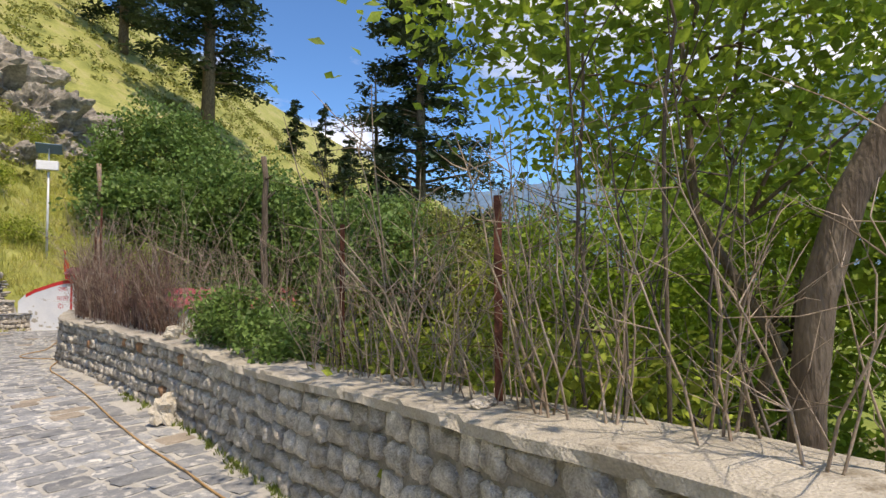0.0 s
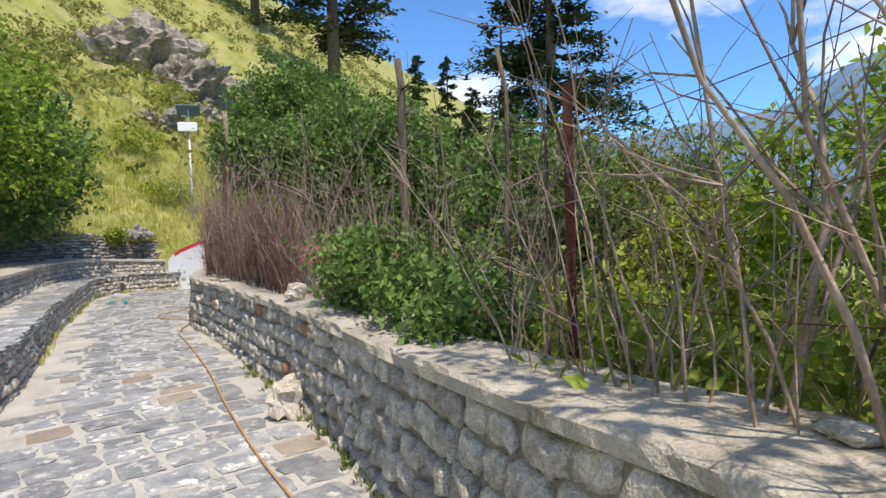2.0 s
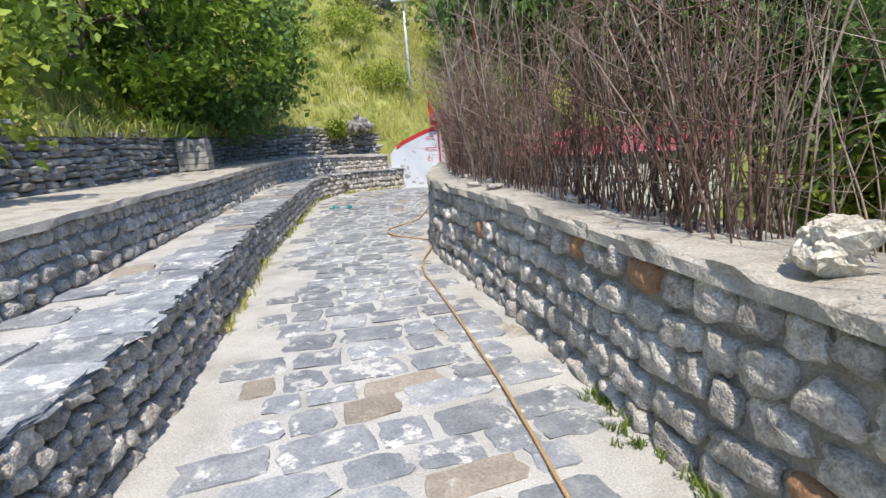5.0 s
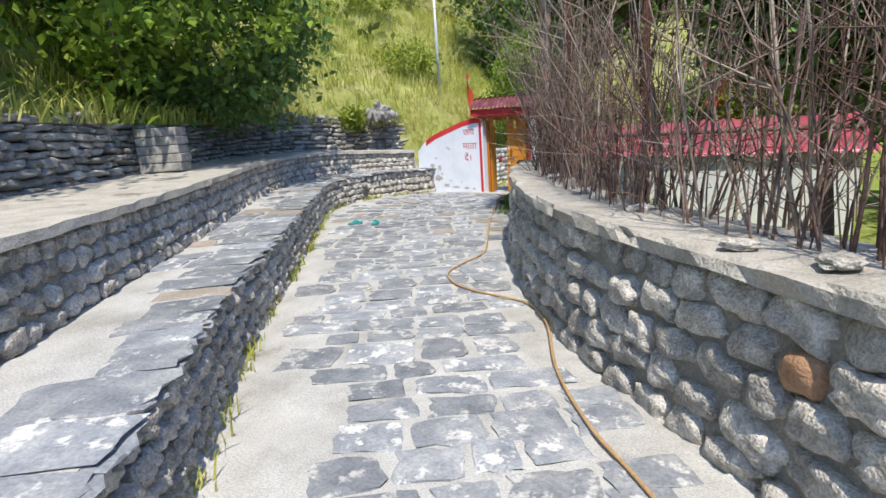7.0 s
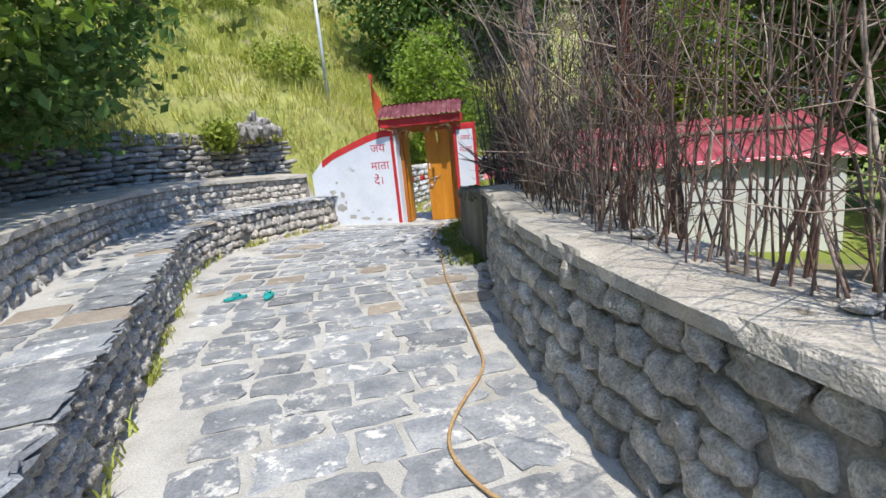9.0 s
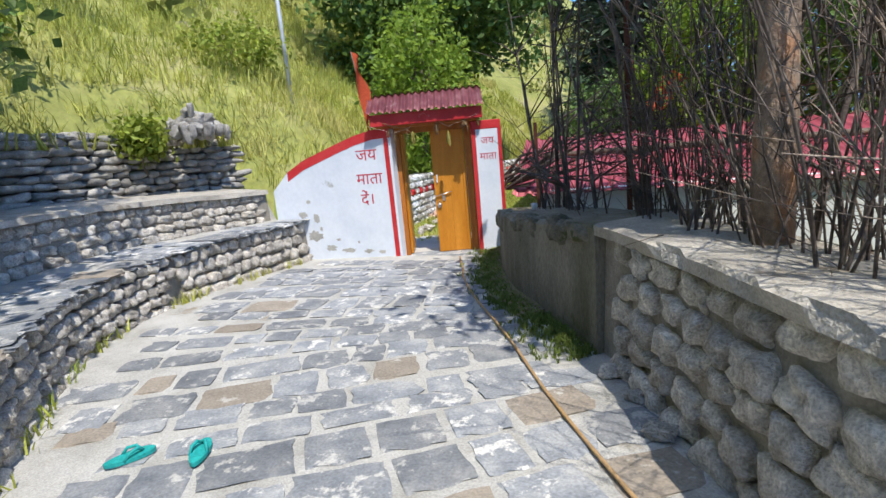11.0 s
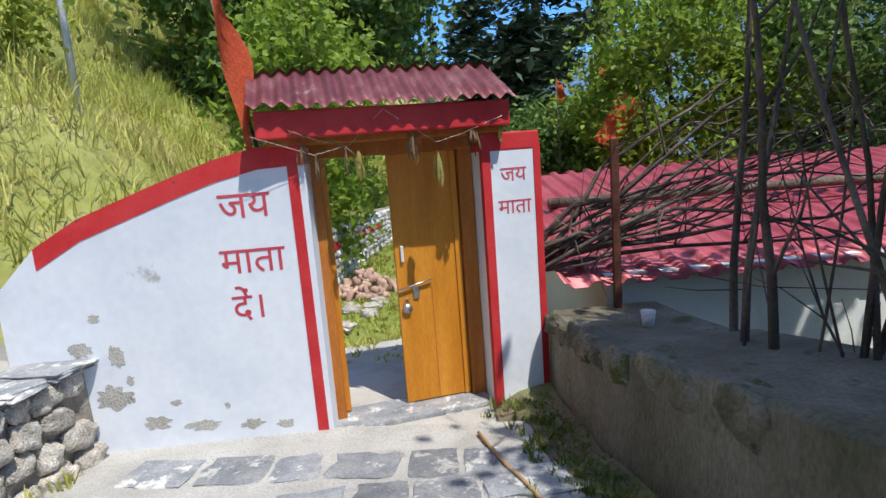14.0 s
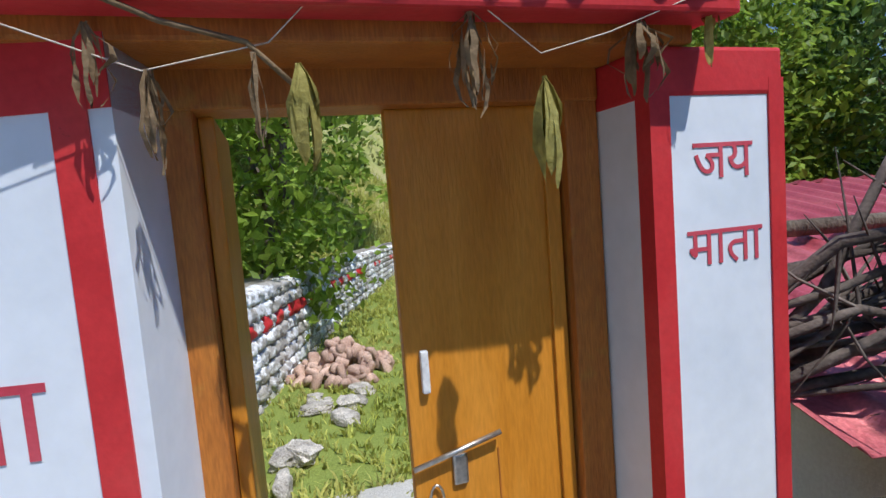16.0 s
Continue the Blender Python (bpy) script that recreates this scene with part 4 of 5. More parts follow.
def leafy_tree(name, label, base, centre, radii, leaf, n_clumps, per, size, trunk_r=0.12, spread=0.3, bark="bark", category="tree", limbs=14, group="", flat=0.0):
    t = thing(name, label, category, group)
    c = clumps(centre, radii, n_clumps)
    k = len(c)
    pts = (c[:, None, :] + nrng.normal(size=(k, per, 3)) * spread * nrng.uniform(0.6, 1.3, (k, 1, 1)) * [1, 1, 0.75]).reshape(-1, 3)
    v, f = leaf_quads(pts, size, flat=flat)
    mesh_part("crown", v, f, leaf, t)
    h = Heap()
    b, ct = Vector(base), Vector(centre)
    fork = b + (ct - b) * 0.55
    side = Vector((rnd(-1, 1), rnd(-1, 1), 0)) * 0.12 * (ct - b).length
    line = [b, b + (fork - b) * 0.5 + side, fork, ct + Vector((0, 0, radii[2] * 0.5))]
    h.add(*tube(line, [trunk_r * 1.15, trunk_r * 0.9, trunk_r * 0.7, trunk_r * 0.15], 9))
    for q in c[:limbs]:
        q = Vector(q)
        st = line[1].lerp(line[3], rnd(0.25, 0.8))
        mid = st.lerp(q, 0.5) + Vector((rnd(-1, 1), rnd(-1, 1), rnd(0, 1))) * 0.12 * (q - st).length
        h.add(*tube([st, mid, q], [trunk_r * 0.35, trunk_r * 0.2, trunk_r * 0.06], 5))
    part("trunk", h.made(), bark, t)
    return t


def cedar(label, x, y, height, low, reach, branches, sprays, size, trunk_r=0.5, sparse=0.0, z=None):
    """A deodar: straight trunk, level tiers of drooping sprays."""
    z0 = tz(x, y) - 0.3 if z is None else z
    t = thing("cedar_tree", label, "tree", "cedars")
    h = Heap()
    h.add(*tube([(x, y, z0), (x + 0.2, y, z0 + height * 0.5), (x, y, z0 + height)], [trunk_r, trunk_r * 0.7, 0.04], 8))
    cs = []
    for i in range(branches):
        u = (i + rnd(0, 1)) / branches
        zz = z0 + low + (height - low) * u
        ln = reach * (1 - u) ** 0.45 * rnd(0.4, 1.1) + 0.4
        a = rnd(0, 2 * math.pi)
        dx, dy = math.cos(a), math.sin(a)
        p = [Vector((x, y, zz)), Vector((x + dx * ln * 0.5, y + dy * ln * 0.5, zz + ln * 0.10)), Vector((x + dx * ln, y + dy * ln, zz - ln * 0.04))]
        h.add(*tube(p, [trunk_r * 0.22 * (1 - u) + 0.03, trunk_r * 0.12 * (1 - u) + 0.02, 0.01], 4))
        if rng.random() < sparse:
            continue
        n = int(sprays * (0.4 + ln / reach))
        w = nrng.uniform(0.25, 1.05, n) ** 0.8
        q = np.stack([x + dx * ln * w, y + dy * ln * w, zz + ln * (0.2 * w - 0.24 * w * w)], 1)
        q += nrng.normal(size=q.shape) * [0.13 * ln + 0.1, 0.13 * ln + 0.1, 0.16 + 0.02 * ln]
        cs.append(q)
    part("trunk", h.made(), "bark", t)
    v, f = leaf_quads(np.concatenate(cs), size, up=1.2, long=1.8, flat=0.7)
    mesh_part("crown", v, f, "needle", t)
    return t


# trees on the hill and beyond the gate
cedar("tall dark cedar with level tiers of branches", -5.1, 55, 38, 12, 8.6, 80, 170, 0.42, 0.75, z=-2.5)
cedar("half-bare slender cedar beside the tall one", -9.6, 54.5, 26, 9, 3.2, 45, 40, 0.4, 0.45, 0.5, z=-2.0)
cedar("broad dark cedar standing on the hillside", -34, 67.5, 30, 7, 8.5, 60, 170, 0.5, 0.9)
cedar("dark cedar high on the hillside", -50, 74, 24, 4, 6.5, 45, 140, 0.5, 0.7)
for x, y, hh in ((-31, 112, 15), (-27, 118, 11), (-36, 108, 12), (-22, 125, 13), (-17, 112, 14), (-13, 100, 15), (-24, 100, 9)):
    cedar("small conifer on the far ridge", x, y, hh, 1.5, 2.6, 34, 45, 0.5, 0.25)
for x, y, hh in ((-13.5, 46, 11), (-10.5, 44, 9), (-12.0, 38, 8), (-2.5, 36, 7.5), (1.5, 42, 8)):
    cedar("dark conifer behind the shrine garden", x, y, hh, 0.8, 3.2, 60, 70, 0.30, 0.28, z=-0.5)
leafy_tree("leafy_tree", "rounded dark green tree behind the gate", (-18.3, 31.6, tz(-18.3, 31.6) - 0.2), (-18.3, 31.4, 8.4), (4.2, 3.8, 4.3), "leaf_dark", 430, 75, 0.17, 0.22, 0.42)
leafy_tree("leafy_tree", "green tree overhanging the garden wall", (-16.5, 24.6, 0.8), (-16.3, 24.8, 3.2), (1.1, 1.9, 2.4), "leaf", 130, 50, 0.10, 0.1, 0.26)
leafy_tree("leafy_tree", "spreading green tree over the terrace wall", (-17.0, 9.4, 3.4), (-16.6, 10.8, 5.8), (3.2, 3.3, 3.1), "leaf", 380, 36, 0.13, 0.2, 0.30)
# strong sunlight on this crown is carried by its paler leaf colour
leafy_tree("leafy_tree", "spreading green tree over the terrace wall", (-14.4, 6.2, 3.4), (-13.8, 6.8, 5.5), (2.4, 2.6, 2.4), "leaf_sunlit", 170, 32, 0.12, 0.16, 0.29)
leafy_tree("leafy_tree", "spreading green tree over the terrace wall", (-19.8, 12.8, 4.2), (-17.9, 13.6, 5.0), (2.5, 2.8, 2.4), "leaf_dark", 300, 40, 0.13, 0.16, 0.29)
leafy_tree("broadleaf_tree", "tree with broad bright green leaves behind the hedge", (2.9, 4.6, 1.0), (2.3, 4.0, 5.3), (2.2, 2.4, 1.7), "leaf", 300, 34, 0.085, 0.06, 0.36, flat=0.3)
leaning = thing("leaning_tree", "dark rough trunk leaning out over the hedge", "tree")
part("trunk", tuple(tube([(1.93, 1.64, 1.2), (1.94, 1.63, 1.8), (1.95, 1.62, 2.3), (1.99, 1.60, 2.75), (2.10, 1.56, 3.15), (2.28, 1.52, 3.5), (2.9, 1.4, 4.6)], [0.085, 0.075, 0.07, 0.07, 0.065, 0.06, 0.05], 14)), "bark", leaning)
for x, y, zc, r, hz, lf in ((-0.2, 16, 2.2, 2.0, 2.4, "leaf_olive"), (-2.8, 19, 2.0, 1.7, 2.0, "leaf_olive"), (3.6, 11, 1.9, 2.2, 2.6, "leaf"), (6.4, 13, 2.4, 2.6, 3.2, "leaf"), (4.9, 7.4, 1.6, 1.7, 2.6, "leaf"), (6.0, 4.0, 2.6, 2.4, 3.6, "leaf"),
                          (1.6, 13.5, 1.2, 1.6, 1.7, "leaf_yellow"), (-3.4, 15.2, 0.7, 1.3, 1.4, "leaf_yellow"), (9.5, 19, 3.0, 3.2, 4.0, "leaf_dark"), (3.5, 24, 2.2, 3.2, 3.2, "leaf_dark"), (-2.5, 26, 2.4, 2.8, 3.6, "leaf")):
    leafy_tree("garden_tree", {"leaf_olive": "feathery olive-green shrub in the garden", "leaf": "green tree in the garden below the wall", "leaf_dark": "shaded dark green tree in the garden", "leaf_yellow": "bright yellow-green bush in the garden"}[lf],
               (x, y, rise(y) - 1.2), (x, y, zc + rise(y)), (r, r, hz), lf, int(70 * r), 70, 0.105 if lf != "leaf_olive" else 0.085, 0.1, 0.3)
# leaf_dark here puts the shade on the trees behind the building into their colour
for x, y, zc, r, hz, lf in ((-2.6, 15.4, 2.1, 2.3, 2.7, "leaf_dark"), (-2.6, 21.0, 2.3, 2.8, 3.0, "leaf_dark"), (-9.2, 29.0, 3.1, 2.3, 2.5, "leaf"), (-5.6, 28.6, 3.4, 2.6, 3.2, "leaf_dark"), (-12.0, 31.5, 2.0, 1.6, 1.6, "leaf_dark"), (-3.4, 24.4, 3.0, 2.2, 2.8, "leaf_dark")):
    leafy_tree("shade_tree", "tall green tree beside the tin-roofed building", (x, y, rise(y) - 1.0), (x, y, zc + rise(y)), (r, r, hz), lf, int(95 * r), 75, 0.12, 0.14, 0.34)
for x, y, zc, r, hz in ((-7.4, 15.9, 4.4, 1.5, 1.9), (-5.7, 15.6, 4.2, 1.4, 1.9)):
    leafy_tree("shade_tree", "dark leafy tree standing over the brushwood fence", (x + 0.3, y + 0.4, -0.8), (x, y, zc), (r, r, hz), "leaf_dark", int(130 * r), 70, 0.10, 0.1, 0.3)
leafy_tree("overhanging_branch_tree", "dark foliage hanging over the low wall", (-8.4, 15.4, -0.6), (-10.3, 16.7, 5.0), (1.1, 1.9, 0.7), "leaf_dark", 260, 80, 0.12, 0.09, 0.3)
for i, (x, y, zc, r, hz) in enumerate(((-3.15, 7.2, 1.2, 0.38, 0.36), (-2.6, 6.65, 1.22, 0.44, 0.40), (-2.0, 6.1, 1.08, 0.42, 0.30), (-1.5, 5.6, 1.0, 0.42, 0.26))):
    leafy_tree("leafy_bush", "glossy green bush growing over the wall cap", (x + 0.15, y + 0.15, wall_top(x, y) - 0.05), (x, y, wall_top(x, y) + zc - 0.85), (r, r, hz), "leaf_dark", 80, 30, 0.05, 0.014, 0.12, category="bush", limbs=16, group="bushes on the wall")
for x, y, r in ((0.95, 3.25, 0.42), (0.25, 4.05, 0.42), (-0.4, 4.75, 0.42), (1.6, 2.7, 0.45), (-1.0, 5.5, 0.45), (0.3, 5.3, 0.6), (-0.6, 6.4, 0.7), (1.5, 4.3, 0.7), (1.1, 6.9, 0.9), (-1.5, 7.7, 0.8), (-0.3, 8.6, 0.9), (-2.6, 8.9, 0.7), (2.4, 7.4, 0.9)):
    leafy_tree("leafy_bush", "bright yellow-green undergrowth behind the wall", (x, y, rise(y) + 0.2), (x, y, rise(y) + 0.85), (r, r, 0.55), "leaf_yellow", int(70 * r), 34, 0.06, 0.015, 0.16, category="bush", limbs=8, group="undergrowth")
for x, y, r, hz, zc in ((-10.4, 6.7, 0.45, 0.75, 2.5), (-9.5, 5.2, 0.5, 0.5, 2.1), (-18.3, 18.2, 0.2, 0.25, 2.6)):
    leafy_tree("weed_clump", "tall yellow-green weeds on the dry-stone wall", (x, y, zc + rise(y) - hz - 0.3), (x, y, zc + rise(y)), (r, r, hz), "leaf_yellow", 40, 26, 0.09, 0.015, 0.13, category="weed", limbs=14)
for x, y, r in ((-20, 22.5, 0.9), (-22.5, 20, 1.0), (-24, 25, 1.3), (-21.5, 31, 1.4), (-27, 21, 1.2), (-23, 36, 1.6), (-29, 33, 1.6), (-20.5, 17.4, 0.8), (-22, 13.5, 1.2), (-25, 15, 1.3), (-33, 28, 1.8), (-28, 44, 2.0), (-36, 40, 2.0)):
    z = tz(x, y)
    leafy_tree("hillside_shrub", "low green shrub on the grassy slope", (x, y, z - 0.1), (x, y, z + r * 0.5), (r, r, r * 0.6), rng.choice(["leaf_yellow", "leaf_olive", "leaf_yellow"]), int(38 * r), 40, 0.09, 0.03, 0.22, category="shrub", limbs=6, group="hillside shrubs")


def grass(name, label, pts, height, blades, mat="grass", width=0.014):
    """Bent blades of grass standing on the land at the places given."""
    k = len(pts)
    p = np.repeat(pts, blades, axis=0) + np.c_[nrng.normal(size=(k * blades, 2)) * height * 0.28, np.zeros(k * blades)]
    n = len(p)
    h = height * nrng.uniform(0.45, 1.25, (n, 1))
    lean = np.c_[nrng.normal(size=(n, 2)) * 0.5, np.zeros(n)] * h
    a = nrng.uniform(0, 2 * np.pi, n)
    w = np.stack([np.cos(a), np.sin(a), np.zeros(n)], 1) * width * (0.6 + h / height)
    mid = p + lean * 0.35 + np.c_[np.zeros((n, 2)), h * 0.62]
    tip = p + lean + np.c_[np.zeros((n, 2)), h * 0.95]
    v = np.stack([p - w, p + w, mid + w * 0.7, mid - w * 0.7, tip], 1).reshape(-1, 3)
    o = np.arange(n) * 5
    f = np.concatenate([np.stack([o, o + 1, o + 2], 1), np.stack([o, o + 2, o + 3], 1), np.stack([o + 3, o + 2, o + 4], 1)], 1).reshape(-1, 3)
    return tagged(mesh_part(name, v, f, mat), label, "grass", kind="stuff")


q = np.c_[nrng.uniform(-34, -8, 26000), nrng.uniform(2, 44, 26000)]
df = FOOT.side(q[:, 0], q[:, 1])[0]
q = q[(df > 0.1) & (df < 16) & (nrng.random(len(q)) < np.clip(1.25 - df / 16, 0.15, 1))]
grass("hillside_grass", "long green and straw-coloured grass on the slope", np.c_[q, terrain_z(q[:, 0], q[:, 1])], 0.38, 11, width=0.0065)
q = np.c_[nrng.uniform(-75, -12, 5200), nrng.uniform(5, 125, 5200)]
df = FOOT.side(q[:, 0], q[:, 1])[0]
q = q[(df > 5) & (df < 60)]
q = q[np.array([noise.noise(Vector((a * 0.12, b * 0.12, 0))) for a, b in q]) > nrng.uniform(-0.5, 0.4, len(q))]
c = np.c_[q, terrain_z(q[:, 0], q[:, 1])]
pts = (c[:, None, :] + nrng.normal(size=(len(c), 26, 3)) * [0.5, 0.5, 0.22] * nrng.uniform(0.5, 1.5, (len(c), 1, 1)) + [0, 0, 0.25]).reshape(-1, 3)
v, f = leaf_quads(pts, 0.26)
tagged(mesh_part("hillside_scrub", v, f, "leaf_olive"), "low olive-green scrub scattered over the slope", "scrub", kind="stuff")
q = np.c_[nrng.uniform(-16.2, -11.5, 5000), nrng.uniform(20.6, 34, 5000)]
q = q[FOOT.side(q[:, 0], q[:, 1])[0] < -0.3]
grass("lawn_grass", "short bright lawn grass beyond the gate", np.c_[q, terrain_z(q[:, 0], q[:, 1])], 0.07, 7, width=0.006)
q = []
for i in range(1150):
    s = rnd(RIGHT.length - 4.6, RIGHT.length - 0.2) if i < 950 else rnd(6.5, 16)
    x, y = RIGHT.at(s)[:2]
    d = RIGHT.along(s)
    o = abs(nrng.normal()) * (0.16 if i < 950 else 0.06) + 0.03
    q.append((x - d[1] * o, y + d[0] * o, gz(x, y)))
grass("wall_foot_grass", "thin grass and weeds at the foot of the low wall", np.array(q), 0.062, 9, "weed", width=0.004)
q = []
for i in range(110):
    s = rnd(14, BENCH.length)
    x, y = BENCH.at(s)[:2]
    d = BENCH.along(s)
    q.append((x + d[1] * 0.06, y - d[0] * 0.06, gz(x, y)))
grass("bench_foot_grass", "dry grass tufts at the foot of the bench", np.array(q), 0.12, 6, width=0.005)
q = []
for i in range(160):
    s = rnd(12, DRY.length)
    x, y = DRY.at(s)[:2]
    q.append((x + rnd(-0.1, 0.1), y + rnd(-0.1, 0.1), upper_top(x, y) + 0.75))
grass("wall_top_grass", "grass hanging over the dry-stone wall", np.array(q), 0.34, 9, width=0.010)

# ---------- dry-stone wall on the terrace ----------
dry_wall = thing("wall_dry", "dry-stacked wall of rough grey stones behind the terrace", "wall", kind="structure")
strip(DRY, 0, DRY.length, 1, [(0.05, lambda x, y: upper_top(x, y) - 0.2), (0.14, lambda x, y: upper_top(x, y) + 0.72), (0.75, lambda x, y: upper_top(x, y) + 0.80), (0.8, lambda x, y: upper_top(x, y) - 0.2)], "wall_core", "mortar", dry_wall)
h = Heap()
DRY_STONES = [stone_mesh("stone", "dry_stone_piece", 120 + i, 4.2, 0.34, 3, 6) for i in range(8)]
count = 0
dry_h = lambda y: float(np.interp(y, [4, 9, 12, 14, 17, 19.7], [0.85, 0.85, 0.7, 0.75, 1.0, 1.0]))
for course in range(10):
    s = 8.0
    while s < DRY.length - 0.1:
        w = rnd(0.14, 0.46)
        x, y = DRY.at(s + w / 2)[:2]
        d = DRY.along(s + w / 2)
        hh = dry_h(y) / 9
        if course < 9 or rng.random() < 0.45:
            z = upper_top(x, y) + hh * (course + 0.5) + rnd(-0.015, 0.015)
            o = -0.01 + 0.012 * course + rnd(-0.03, 0.03)
            m = Matrix.Translation((x - d[1] * o, y + d[0] * o, z)) @ Matrix.Rotation(math.atan2(d[1], d[0]) + rnd(-0.2, 0.2), 4, "Z") @ Matrix.Rotation(rnd(-0.12, 0.12), 4, "Y") @ Matrix.Diagonal((w, 0.28, hh * rnd(0.85, 1.25), 1))
            if 10.6 < y and count < 300:
                count += 1
                ob = new("stone", rng.choice(DRY_STONES))
                ob.parent = dry_wall
                ob.matrix_basis = m
            else:
                h.add(*rng.choice(ROUND_L), m)
        s += w * 0.96
tagged(part("stonework", h.made(), "dry_stone", dry_wall), kind="stuff")
h = Heap()
for i in range(60):
    a, r = rnd(0, 6.28), rnd(0, 0.55)
    h.add(*rng.choice(ROUND_L), Matrix.Translation((-17.95 + r * math.cos(a), 18.9 + r * math.sin(a), 2.75 + (0.55 - r) * rnd(0.1, 0.75))) @ Euler((rnd(0, 3), rnd(0, 3), rnd(0, 3))).to_matrix().to_4x4() @ Matrix.Diagonal((rnd(0.12, 0.34), rnd(0.1, 0.22), rnd(0.06, 0.16), 1)))
tagged(part("stone_heap", h.made(), "dry_stone"), "heap of loose pale stones on the dry wall", "stone", kind="stuff")
pil = thing("stone_pillar", "short square stub of a stone pillar on the terrace", "pillar")
for i in range(5):
    part("block", box((-0.30, -0.2, i * 0.125), (0.30 + rnd(-0.02, 0.02), 0.2, i * 0.125 + 0.118), 0.015, Matrix.Translation((-15.0, 11.25, upper_top(-14.5, 11.6) + 0.05)) @ Matrix.Rotation(0.75 + rnd(-0.04, 0.04), 4, "Z")), "dry_stone", pil, smooth=False)


def boulder(name, label, at, size, mat, seed, cuts=7, rough=0.5, rot=0.0, category="rock", flat_base=True, square=3.0):
    """A broken lump of rock with facets."""
    bm = bmesh.new()
    bmesh.ops.create_cube(bm, size=2)
    bmesh.ops.subdivide_edges(bm, edges=bm.edges[:], cuts=cuts, use_grid_fill=True)
    for v in bm.verts:
        c = v.co / (sum(abs(a) ** square for a in v.co) ** (1 / square))
        k = 1 + rough * noise.fractal(c * 1.2 + Vector((seed, -seed, seed * 2)), 0.75, 2.2, 6) + rough * 0.3 * noise.noise(c * 4 + Vector((seed, 0, 0)))
        v.co = Vector((c.x * k * size[0], c.y * k * size[1], c.z * k * size[2])) * 0.5
    low = min(v.co.z for v in bm.verts)
    bm.transform(Matrix.Translation(at) @ Matrix.Rotation(rot, 4, "Z") @ Matrix.Translation((0, 0, -low * (0.86 if flat_base else 0))))
    return tagged(part(name, bm, mat, smooth=False), label, category)


boulder("lane_rock", "pale broken rock lying on the paving by the wall", (-3.58, 6.42, gz(-3.6, 6.4) - 0.01), (0.27, 0.24, 0.34), "pale_rock", 3.0, rot=0.5)
boulder("cap_rock", "small white rock on the wall cap", (-4.08, 7.5, wall_top(-4.05, 7.4) - 0.01), (0.24, 0.18, 0.19), "pale_rock", 8.0, rot=0.8)
boulder("cap_rock", "dark grey rock on the wall cap by the bush", (-1.92, 5.72, wall_top(-1.9, 5.6) - 0.02), (0.28, 0.22, 0.2), "stone", 5.0, rot=-0.6)
for i, (x, y) in enumerate(((-7.9, 10.75), (-7.2, 9.9), (-6.84, 9.72), (-5.7, 9.0), (0.05, 3.55), (0.64, 2.56), (-8.65, 11.55), (-9.4, 12.6))):
    boulder("flat_stone", "flat broken stone lying on the wall cap", (x, y, wall_top(x, y) + 0.005), (rnd(0.13, 0.21), rnd(0.09, 0.14), rnd(0.04, 0.06)), "stone", 20.0 + i, 4, 0.35, rnd(0, 3))
for i, (x, y) in enumerate(((-11.25, 14.97), (-11.4, 15.25), (-11.12, 14.6))):
    boulder("loose_stone", "loose stone at the foot of the wall", (x, y, gz(x, y)), (rnd(0.10, 0.17), rnd(0.09, 0.12), rnd(0.06, 0.09)), "stone", 40.0 + i, 4, 0.4, rnd(0, 3))
for i, (x, y, s) in enumerate(((-41.5, 39.5, 14), (-38.0, 41.5, 12), (-33.5, 38.8, 9), (-43.5, 45.0, 9), (-30.2, 36.6, 5), (-27.6, 30.6, 4))):
    z = tz(x, y)
    boulder("rock_outcrop", "weathered grey rock face breaking out of the grassy slope", (x - 0.5, y, z - s * 0.40), (s * 0.75, s * 1.15, s * 0.74), "rock", 60.0 + i * 1.7, 34, 0.5, rnd(0, 3), "rock", False)

# ---------- brushwood fence, posts and wire ----------
def stick(h, p, height, lean, r, twigs, sides=4, curve=0.12):
    pts, q = [Vector(p)], Vector(p)
    d = Vector((lean[0], lean[1], 1)).normalized()
    n = 6
    for i in range(n):
        d = (d + Vector((rnd(-1, 1), rnd(-1, 1), rnd(-0.5, 0.5))) * curve).normalized()
        q = q + d * height / n
        pts.append(q)
    h.add(*tube(pts, [r * (1 - 0.75 * i / n) for i in range(n + 1)], sides, False))
    for _ in range(twigs):
        i = rng.randrange(1, n)
        a = pts[i]
        e = Vector((rnd(-1, 1), rnd(-1, 1), rnd(0.1, 1.1))).normalized() * height * rnd(0.12, 0.34)
        m = a + e * 0.5 + Vector((rnd(-1, 1), rnd(-1, 1), rnd(-1, 1))) * 0.04
        h.add(*tube([a, m, a + e], [r * 0.5, r * 0.36, r * 0.15], 3, False))


